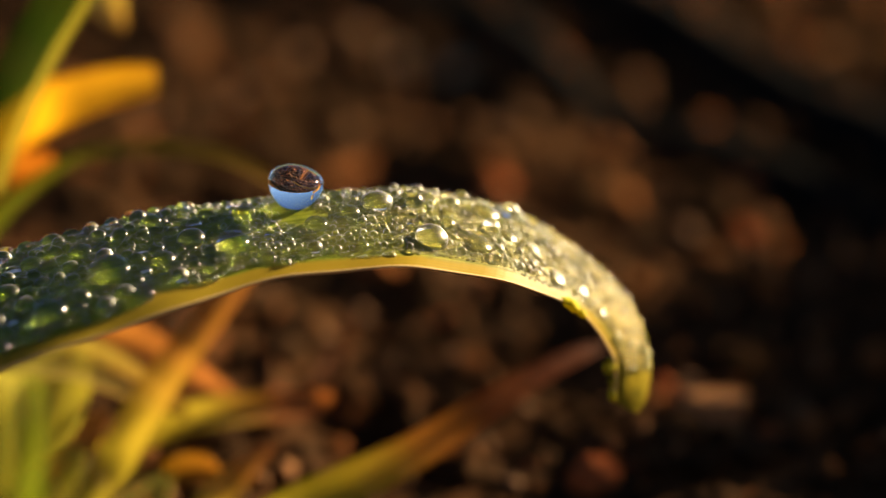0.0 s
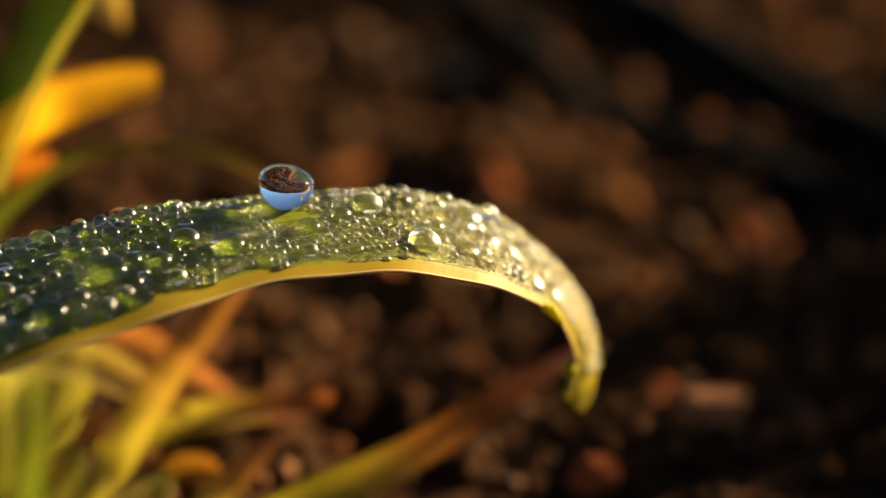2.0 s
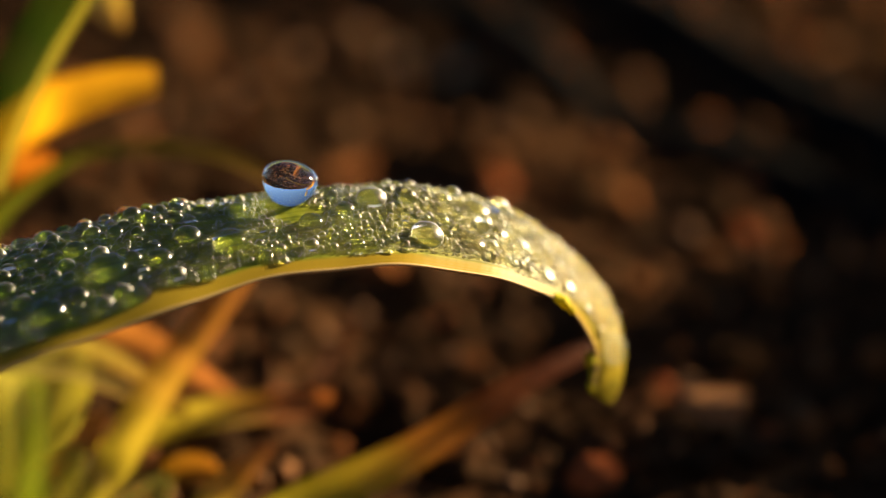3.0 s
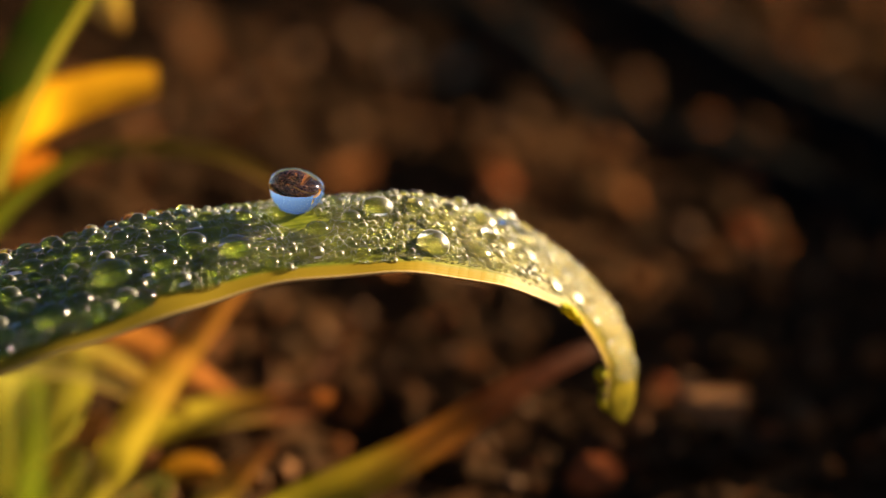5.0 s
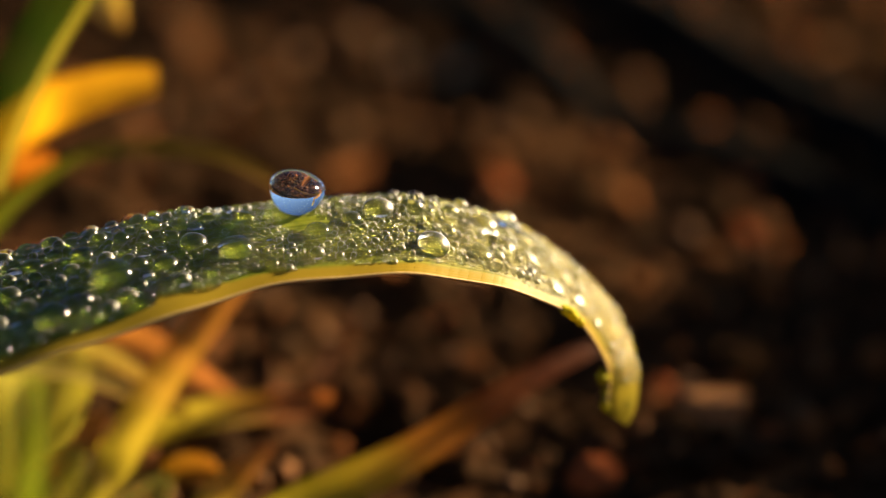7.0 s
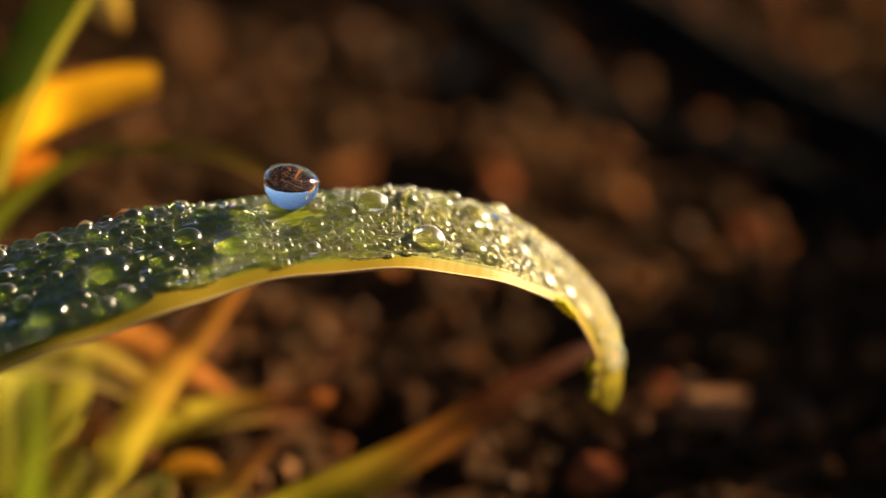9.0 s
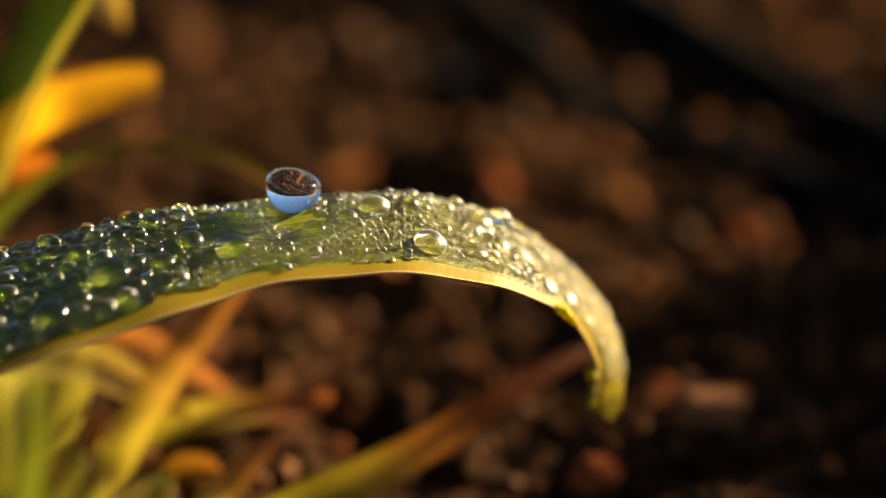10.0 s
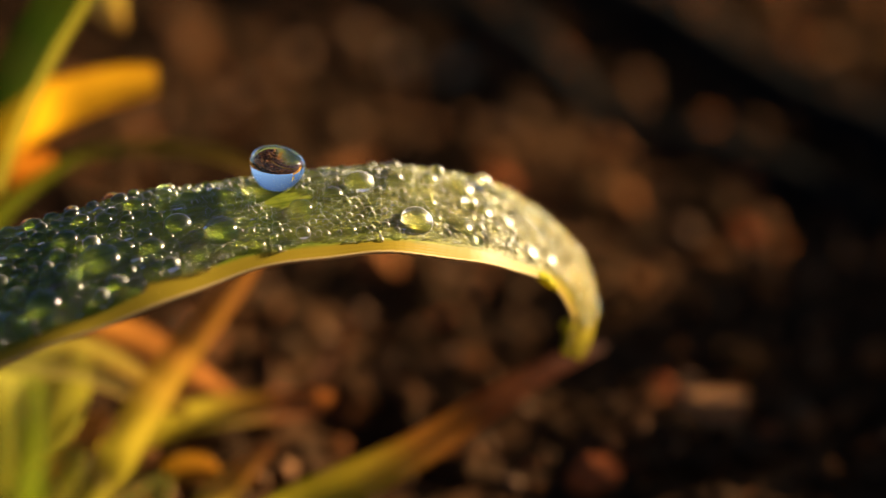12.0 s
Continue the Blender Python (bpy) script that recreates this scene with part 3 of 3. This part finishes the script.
# medium drops: x, y in the plants' frame and radius, mm
MEDIUM = [
    (-4.18, 2.85, 0.90),
    (-0.76, 0.61, 0.97),
    (2.81, 2.34, 0.87),
    (-13.30, 0.04, 1.01),
    (-20.87, -1.66, 1.30),
    (-20.19, 2.49, 0.61),
    (-1.69, 4.07, 0.43),
    (-2.38, 4.15, 0.29),
    (2.38, 0.25, 0.90),
    (-18.82, 1.66, 0.68),
    (-16.01, 0.58, 0.83),
    (-5.91, 2.27, 0.61),
    (-24.30, -4.11, 1.08),
    (0.22, 1.62, 0.47),
    (-3.21, -0.35, 0.25),
    (-2.05, -0.15, 0.30),
    (-5.19, 0.25, 0.40),
    (7.43, -1.84, 0.94),
    (-17.45, -0.87, 0.76),
    (-23.04, -0.40, 0.76),
    (-23.58, -1.33, 0.54),
    (-25.20, 0.40, 0.65),
    (-25.74, 1.05, 0.47),
    (-10.96, -0.68, 0.50),
    (-12.76, 2.27, 0.61),
    (-26.10, -1.05, 0.72),
    (-27.18, -2.85, 0.76),
    (-27.18, -5.37, 0.79),
    (-19.79, -2.92, 0.65),
    (13.12, -6.92, 0.36),
    (-14.56, -1.41, 0.47),
    (-21.95, 0.76, 0.54),
    (-23.94, 0.94, 0.47),
    (-6.99, 3.46, 0.47),
    (4.18, 0.76, 0.65),
    (5.80, 0.04, 0.72),
    (-8.08, 1.41, 0.72),
    (5.26, 1.48, 0.54),
    (9.23, -2.85, 0.72),
    (10.49, -4.29, 0.54),
    (0.58, 2.92, 0.54),
    (-3.39, 1.84, 0.36),
    (-28.26, -0.50, 0.65),
    (-26.10, -3.75, 0.72),
]
for x, y, r in MEDIUM:
    if x > 5:       # the tip carries smaller drops
        r *= 0.72
    i, j = surface(x, y)
    drop(i, j, r, "clear flattened dew drop on the leaf", 0.8 if x < 2 else 0.5 if x < 5 else 0.38, 0.30, 1.12, 4, wide=1.1, sink=0.03 if -15 < x < 1 and r > 0.8 else 0.08 + 0.05 * r)
    TAKEN.append((TOP[i, j], r))


def shred(x, y, rx, ry, turn):
    """A crumpled scrap of the leaf's own margin that sticks out at x, y in the plants' frame."""
    d = (TOP[:, :, 0] - x) ** 2 + (TOP[:, :, 1] - y) ** 2
    i, j = np.unravel_index(np.argmin(d), d.shape)
    bm = bmesh.new()
    bmesh.ops.create_icosphere(bm, subdivisions=3, radius=1.0)
    vs = np.array([v.co * (1 + 0.35 * noise.noise(v.co * 1.9 + Vector((x, y, 0)))) for v in bm.verts])
    fs = [tuple(v.index for v in f.verts) for f in bm.faces]
    bm.free()
    spot = Vector((x, y, TOP[i, j, 2])) * MM
    linked("margin_shred", vs * np.array((rx, ry, rx)) * MM, fs, SHRED, np.column_stack([vs[:, 0] * 0.5 + 0.5, vs[:, 1] * 0.5 + 0.5]),
           parent=PIECES[piece_of(i)], matrix=Matrix.Translation(spot) @ pose(0, 0, 0, 0, 0, turn))["label"] = "crumpled yellow-green shred of the margin"


for x, y, rx, ry, turn in ((8.25, -3.62, 0.75, 0.36, -35), (9.0, -4.2, 0.4, 0.25, -45), (10.95, -7.75, 0.44, 0.56, 0), (11.15, -8.75, 0.26, 0.3, 0), (11.2, -9.6, 0.28, 0.5, 10)):
    shred(x, y, rx, ry, turn)


def fine_dew():
    rng = random.Random(11)
    taken = np.array([t[0] for t in TAKEN])
    reach = np.array([t[1] for t in TAKEN])
    cell, spots = {}, []
    step = 0.5

    def free(p, r):
        if np.any(np.linalg.norm(taken - p, axis=1) < reach * 1.02 + r * 0.9):
            return False
        key = tuple(int(math.floor(c / step)) for c in p)
        for a in (-1, 0, 1):
            for b in (-1, 0, 1):
                for c in (-1, 0, 1):
                    for q, s in cell.get((key[0] + a, key[1] + b, key[2] + c), ()):
                        if np.linalg.norm(q - p) < (r + s) * 0.93:
                            return False
        cell.setdefault(key, []).append((p, r))
        return True

    hole = np.array((-8.80, 2.02, 0.0))
    for r0, r1, tries in ((0.30, 0.62, 1800), (0.20, 0.30, 6500), (0.13, 0.20, 14000), (0.075, 0.12, 26000)):
        for _ in range(tries):
            u, v = rng.uniform(0, NU - 1.001), rng.uniform(0.5, NV * 0.93)
            i, j = int(u), int(v)
            p = TOP[i, j] + (TOP[i + 1, j] - TOP[i, j]) * (u - i) + (TOP[i, j + 1] - TOP[i, j]) * (v - j)
            r = rng.uniform(r0, r1)
            bare = ((p[0] - hole[0]) / 1.7) ** 2 + ((p[1] - hole[1]) / 0.6) ** 2
            # the dewy field ends in an uneven line short of the margin
            if v > NV * (float(np.interp(u / NU, (0, 0.232, 0.242, 0.42, 1), (0.905, 0.905, 0.845, 0.89, 0.88))) - 0.022 * (1 + math.sin(u * 0.19 + 2 * math.sin(u * 0.07)))):
                continue
            if bare < 1 or (r > 0.12 and u > 90 and v > NV * 0.80):
                continue
            if (u > 150 and (r > 0.34 or rng.random() < 0.45)) or (u > 165 and (r > 0.28 or rng.random() < 0.4)) or (u > 185 and rng.random() < 0.7) or u > NU - 12 or (r > 0.3 and -16 < p[0] < 3 and rng.random() < 0.92) or (r > 0.2 and -15 < p[0] < 1 and rng.random() < 0.65):
                continue
            if free(p, r):
                spots.append((i, j, p, r))
    small, tiny = dome(2, 1.0, 0.38), dome(1, 1.0, 0.42)
    bunch = {}
    own = sorted(spots, key=lambda q: -q[3])[:270]
    vs, fs = dome(3, 0.9, 0.35)
    bead = None
    for i, j, p, r in own:
        if bead is None:
            bead = linked("dew_drop", vs * MM, fs, WATER)
        else:
            bead = new("dew_drop", bead.data)
        m = Matrix.Translation(Vector(p - NORMAL[i, j] * 0.02) * MM) @ seat(i, j, r, rng.uniform(0, 360)).to_3x3().to_4x4()
        bead.matrix_basis = PLANT @ m
        bead.scale = (r * rng.uniform(1.0, 1.2), r, r * rng.uniform(0.85, 1.1))
        tagged(bead, "small clear dew bead on the leaf", "water drop", "dew beads on the leaf")
        DROPS.append((bead, piece_of(i), m))
    for i, j, p, r in sorted(spots, key=lambda q: -q[3])[270:]:
        vs, fs = small if r > 0.13 else tiny
        m = seat(i, j, r, rng.uniform(0, 360)).to_3x3()
        a = np.array(m)
        pts = (vs * np.array((rng.uniform(0.95, 1.25), 1, rng.uniform(0.8, 1.15))) * r) @ a.T + p - NORMAL[i, j] * 0.02
        bunch.setdefault(piece_of(i), []).append((pts, fs))
    for k, parts in sorted(bunch.items()):
        verts, faces, base = [], [], 0
        for pts, fs in parts:
            verts.append(pts)
            faces += [tuple(base + q for q in f) for f in fs]
            base += len(pts)
        ob = linked("fine_dew", np.vstack(verts) * MM, faces, FINE_WATER)
        ob.matrix_basis = PLANT
        tagged(ob, "dense fine dew beads covering the leaf", "dew", kind="stuff")
        DROPS.append((ob, k, Matrix.Identity(4)))


fine_dew()


# ---------------------------------------------------------------- movement
# seconds, shift of the leaf in x and y (mm), its turn about x, y, z and the bend of its tip about x, y, z (degrees)
SWAY = [
    (0.0, 0.00, 0.00, -0.00, -0.00, 0.00, 0.00, -0.00, -0.00),
    (0.1, -0.33, -0.18, 1.13, 4.13, -0.99, 2.39, 8.46, -1.56),
    (0.2, -0.36, -0.18, 1.63, 5.23, -1.16, 5.63, 8.18, -4.25),
    (0.3, -0.33, -0.00, 0.88, 2.77, -0.53, 1.75, 6.72, -0.35),
    (0.4, 0.04, -0.00, -0.33, -0.75, 0.13, -2.33, -2.43, 1.49),
    (0.5, 0.10, -0.13, -0.41, -0.50, -0.08, -8.53, 0.70, 1.79),
    (0.6, -0.04, -0.40, 0.52, 3.07, -1.01, 0.50, 6.47, -0.58),
    (0.7, -0.25, -0.22, 1.18, 4.23, -0.99, 5.48, 5.25, -2.25),
    (0.8, -0.40, 0.15, 1.20, 2.93, -0.39, 5.66, 4.57, -2.54),
    (0.9, -0.22, 0.11, 0.45, 1.07, -0.09, 2.21, 1.26, -0.96),
    (1.0, -0.14, -0.10, 0.37, 1.29, -0.35, -3.56, 2.89, -0.99),
    (1.1, -0.07, -0.40, 0.39, 2.93, -1.00, -0.68, 6.10, -0.14),
    (1.2, -0.22, -0.07, 0.83, 2.66, -0.58, 3.27, 4.72, -2.64),
    (1.3, -0.36, 0.29, 1.11, 1.97, -0.02, 5.11, 4.17, -1.62),
    (1.4, -0.44, 0.40, 1.57, 2.55, 0.01, 6.78, 6.38, -2.84),
    (1.5, -0.69, 0.32, 1.65, 3.42, -0.41, 3.60, 7.71, -1.93),
    (1.6, -0.40, -0.00, 1.41, 4.04, -0.75, 5.45, 6.47, -3.15),
    (1.7, -0.33, 0.07, 1.38, 3.38, -0.53, 5.49, 6.47, -3.52),
    (1.8, -0.44, 0.22, 1.34, 2.97, -0.30, 6.93, 3.89, -3.10),
    (1.9, -0.44, 0.07, 1.78, 4.59, -0.71, 6.72, 8.74, -1.25),
    (2.0, -0.64, -0.01, 1.44, 4.77, -0.96, 2.71, 11.54, -2.67),
    (2.1, -0.29, -0.15, 0.66, 2.97, -0.73, 2.46, 2.87, -1.32),
    (2.2, -0.07, -0.04, -0.16, 0.10, -0.09, -6.36, 4.83, 3.58),
    (2.3, -0.15, 0.07, 0.24, 0.54, -0.06, 0.54, 1.17, -1.48),
    (2.4, -0.36, 0.04, 1.51, 3.97, -0.66, 6.95, 6.07, -2.71),
    (2.5, -0.74, 0.32, 1.85, 4.07, -0.42, 5.93, 9.98, -1.59),
    (2.6, -0.58, 0.47, 1.52, 2.50, 0.03, 5.37, 7.42, -2.81),
    (2.7, -0.36, 0.40, 0.68, 0.51, 0.30, 0.54, 5.49, -0.39),
    (2.8, -0.18, 0.18, 0.33, 0.31, 0.11, 0.48, 2.24, -1.15),
    (2.9, -0.22, 0.04, 0.61, 1.70, -0.29, 1.35, 4.68, -1.04),
    (3.0, -0.39, 0.23, 0.99, 1.76, 0.04, 2.12, 7.55, -1.20),
    (3.1, -0.44, 0.44, 1.19, 1.62, 0.19, 5.42, 4.51, -1.89),
    (3.2, -0.40, 0.44, 1.15, 1.42, 0.24, 3.46, 6.80, -0.24),
    (3.3, -0.43, 0.43, 1.18, 1.61, 0.18, 5.34, 4.50, -1.87),
    (3.4, -0.37, 0.21, 0.95, 1.73, 0.01, 1.90, 7.44, -1.09),
    (3.5, -0.19, -0.00, 0.54, 1.65, -0.32, 0.83, 4.72, -0.77),
    (3.6, -0.13, 0.08, 0.26, 0.49, -0.02, -0.27, 2.41, -0.87),
    (3.7, -0.25, 0.21, 0.47, 0.65, 0.08, -0.76, 5.32, 0.14),
    (3.8, -0.38, 0.25, 1.04, 2.00, -0.12, 3.05, 6.29, -1.73),
    (3.9, -0.42, 0.12, 1.15, 2.83, -0.41, 2.88, 7.91, -0.67),
    (4.0, -0.15, -0.09, 0.86, 2.59, -0.55, 2.60, 6.25, -1.05),
    (4.1, -0.05, -0.14, 0.22, 1.13, -0.37, -1.60, 4.88, 0.74),
    (4.2, 0.03, -0.18, -0.01, 0.78, -0.36, -2.97, 4.30, 1.46),
    (4.3, -0.12, -0.07, 0.39, 1.46, -0.35, 1.88, 2.00, -1.25),
    (4.4, -0.16, -0.06, 0.50, 1.78, -0.40, 0.86, 4.99, -0.24),
    (4.5, 0.02, -0.16, 0.53, 1.74, -0.45, 1.40, 5.24, -0.22),
    (4.6, 0.01, -0.26, 0.26, 1.41, -0.53, -2.35, 6.48, 0.46),
    (4.7, 0.07, -0.29, 0.06, 1.31, -0.55, -0.10, 2.19, -0.08),
    (4.8, -0.15, -0.00, 0.36, 1.16, -0.23, 1.44, 2.29, -0.77),
    (4.9, 0.07, -0.29, 0.05, 1.29, -0.55, -0.16, 2.14, -0.04),
    (5.0, 0.03, -0.28, 0.21, 1.34, -0.54, -2.77, 6.60, 0.62),
    (5.1, 0.07, -0.18, 0.40, 1.45, -0.42, 0.86, 4.88, -0.12),
    (5.2, -0.07, -0.07, 0.33, 1.23, -0.30, 0.52, 3.78, 0.21),
    (5.3, -0.07, -0.04, 0.31, 1.00, -0.23, 1.71, 1.74, -1.23),
    (5.4, 0.07, -0.25, 0.06, 1.10, -0.48, -1.40, 4.05, 0.48),
    (5.5, 0.02, -0.29, 0.20, 1.53, -0.59, -3.07, 7.43, 2.26),
    (5.6, 0.07, -0.22, 0.20, 1.20, -0.45, -1.75, 6.42, 0.60),
    (5.7, 0.04, -0.18, 0.14, 1.02, -0.39, -1.57, 4.90, 0.66),
    (5.8, 0.04, -0.22, 0.00, 0.93, -0.43, -1.95, 3.85, 0.60),
    (5.9, 0.11, -0.40, -0.24, 1.12, -0.67, -5.06, 4.77, 1.91),
    (6.0, 0.11, -0.43, -0.09, 1.44, -0.72, -4.30, 3.35, 0.67),
    (6.1, 0.15, -0.40, -0.17, 1.14, -0.65, -4.26, 5.10, 1.90),
    (6.2, 0.11, -0.33, -0.05, 1.14, -0.57, -3.10, 5.03, 1.31),
    (6.3, 0.07, -0.29, -0.01, 1.13, -0.54, -1.70, 3.18, -0.16),
    (6.4, 0.15, -0.40, -0.02, 1.43, -0.70, -0.85, 2.23, -0.90),
    (6.5, 0.08, -0.40, 0.19, 1.53, -0.79, -5.21, 6.57, 2.05),
    (6.6, 0.11, -0.40, -0.12, 1.32, -0.71, -4.18, 5.93, 1.02),
    (6.7, 0.07, -0.33, -0.00, 1.32, -0.62, -3.09, 5.30, 0.77),
    (6.8, 0.07, -0.33, 0.02, 1.36, -0.63, -1.32, 3.78, -0.02),
    (6.9, 0.11, -0.33, -0.02, 1.14, -0.59, -3.31, 5.29, 0.02),
    (7.0, 0.06, -0.36, 0.02, 1.38, -0.71, -3.59, 5.77, 1.36),
    (7.1, 0.15, -0.36, -0.17, 0.91, -0.60, -4.85, 6.33, 0.86),
    (7.2, 0.07, -0.36, -0.16, 1.21, -0.65, -3.74, 4.14, 1.02),
    (7.3, 0.14, -0.35, -0.15, 0.92, -0.59, -4.73, 6.32, 0.81),
    (7.4, 0.04, -0.33, 0.07, 1.38, -0.67, -3.20, 5.69, 1.22),
    (7.5, 0.08, -0.29, 0.04, 1.19, -0.56, -2.89, 5.20, -0.01),
    (7.6, 0.03, -0.31, 0.12, 1.52, -0.66, -1.34, 4.40, -0.09),
    (7.7, -0.00, -0.28, 0.17, 1.66, -0.63, -2.40, 6.08, 0.50),
    (7.8, -0.06, -0.18, 0.39, 1.83, -0.55, -0.50, 5.56, -0.21),
    (7.9, -0.18, 0.01, 0.85, 1.87, -0.34, 0.92, 5.70, -0.03),
    (8.0, -0.13, -0.02, 0.55, 1.56, -0.30, 1.20, 4.63, -0.63),
    (8.1, -0.09, -0.22, 0.30, 1.77, -0.67, -1.94, 4.81, 0.11),
    (8.2, -0.09, -0.18, 0.35, 1.81, -0.56, -0.83, 5.47, -0.75),
    (8.3, -0.19, 0.08, 0.67, 1.55, -0.20, 1.76, 4.22, -1.26),
    (8.4, -0.41, 0.36, 1.00, 1.49, 0.12, 2.51, 5.69, -1.01),
    (8.5, -0.29, 0.26, 1.04, 1.68, -0.01, 3.73, 5.96, -1.47),
    (8.6, -0.29, 0.01, 0.66, 2.18, -0.43, -0.80, 9.43, 0.78),
    (8.7, -0.29, -0.04, 0.65, 2.34, -0.53, -0.39, 7.25, -0.82),
    (8.8, -0.22, -0.07, 0.79, 2.58, -0.57, 2.22, 5.70, -1.79),
    (8.9, -0.29, -0.04, 0.66, 2.36, -0.53, -0.38, 7.28, -0.84),
    (9.0, -0.31, 0.02, 0.69, 2.24, -0.43, -0.75, 9.68, 0.79),
    (9.1, -0.33, 0.33, 1.17, 1.74, 0.06, 4.62, 6.08, -1.81),
    (9.2, -0.51, 0.51, 1.20, 1.50, 0.27, 3.77, 6.12, -1.32),
    (9.3, -0.29, 0.22, 0.92, 1.67, -0.06, 3.58, 3.96, -2.22),
    (9.4, -0.18, -0.11, 0.54, 2.12, -0.56, 0.22, 5.68, -1.71),
    (9.5, -0.20, -0.18, 0.52, 2.21, -0.76, -2.11, 5.92, 0.30),
    (9.6, -0.40, 0.36, 1.11, 1.69, 0.09, 3.25, 7.04, -0.36),
    (9.7, -0.55, 0.62, 1.82, 2.36, 0.31, 9.85, 4.43, -3.06),
    (9.8, -0.44, 0.29, 1.49, 2.93, -0.19, 7.44, 4.77, -2.88),
    (9.9, -0.25, -0.11, 0.74, 2.77, -0.67, -0.11, 8.66, -0.41),
    (10.0, -0.19, -0.21, 0.63, 2.36, -0.82, -1.46, 7.74, -0.45),
    (10.1, -0.25, 0.07, 0.60, 1.64, -0.24, 1.23, 4.31, -0.29),
    (10.2, -0.40, 0.44, 1.12, 1.36, 0.24, 5.46, 3.84, -1.97),
    (10.3, -0.47, 0.44, 1.31, 1.91, 0.11, 5.50, 5.32, -3.43),
    (10.4, -0.33, 0.18, 0.86, 1.76, -0.18, 2.09, 5.84, -2.94),
    (10.5, -0.32, 0.02, 0.69, 2.12, -0.56, 3.49, 4.74, -0.48),
    (10.6, -0.51, 0.36, 1.84, 3.48, -0.21, 8.69, 6.43, -3.52),
    (10.7, -0.73, 0.33, 2.82, 6.44, -0.70, 15.78, 3.36, -4.55),
    (10.8, -0.95, 0.33, 3.40, 8.21, -1.07, 16.94, 3.48, -8.32),
    (10.9, -0.87, 0.33, 3.25, 7.61, -0.99, 14.17, 6.69, -7.94),
    (11.0, -0.95, 0.28, 2.85, 7.41, -0.90, 10.17, 6.14, -1.45),
    (11.1, -0.66, 0.44, 1.67, 3.21, -0.16, 4.46, 9.52, -2.43),
    (11.2, -0.40, 0.07, 1.64, 4.26, -0.63, 8.80, 5.09, -1.11),
    (11.3, -0.51, 0.62, 1.26, 1.13, 0.49, 4.24, 6.66, 0.86),
    (11.4, -0.51, 1.06, 2.22, 0.94, 1.14, 12.98, 4.61, -3.54),
    (11.5, -1.01, 1.31, 3.53, 2.91, 1.03, 17.49, 3.86, -2.41),
    (11.6, -1.09, 1.02, 2.97, 4.37, 0.32, 9.82, 10.92, -4.59),
    (11.7, -0.55, 0.33, 2.17, 4.35, -0.43, 7.69, 10.11, -5.37),
    (11.8, -0.51, 0.36, 1.15, 2.07, -0.04, 3.75, 5.90, -2.90),
    (11.9, -0.87, 0.87, 1.92, 2.35, 0.52, 9.66, 3.65, -3.01),
    (12.0, -1.20, 1.20, 3.35, 4.43, 0.68, 12.85, 10.28, -1.84),
]
PIVOT = Vector((-9.67, 4.04, -2.2)) * MM


def motions():
    body, bent = [], [[] for _ in PIECES]
    for t, x, y, rx, ry, rz, bx, by, bz in SWAY:
        root = PLANT @ Matrix.Translation(PIVOT + Vector((x, y, 0)) * MM) @ pose(0, 0, 0, rx, ry, rz) @ Matrix.Translation(-PIVOT)
        body.append((t, root))
        m = Matrix.Identity(4)
        for k in range(len(PIECES)):
            if k:
                h = Vector(MID[CUTS[k]]) * MM
                m = m @ Matrix.Translation(h) @ pose(0, 0, 0, bx / JOINTS, by / JOINTS, bz / JOINTS) @ Matrix.Translation(-h)
            bent[k].append((t, m.copy()))
    walk(leaf, body)
    for ob, rows in zip(PIECES[1:], bent[1:]):
        walk(ob, rows)
    for ob, k, rest in DROPS:
        walk(ob, [(t, root @ m @ rest) for (t, root), (_, m) in zip(body, bent[k])])


motions()
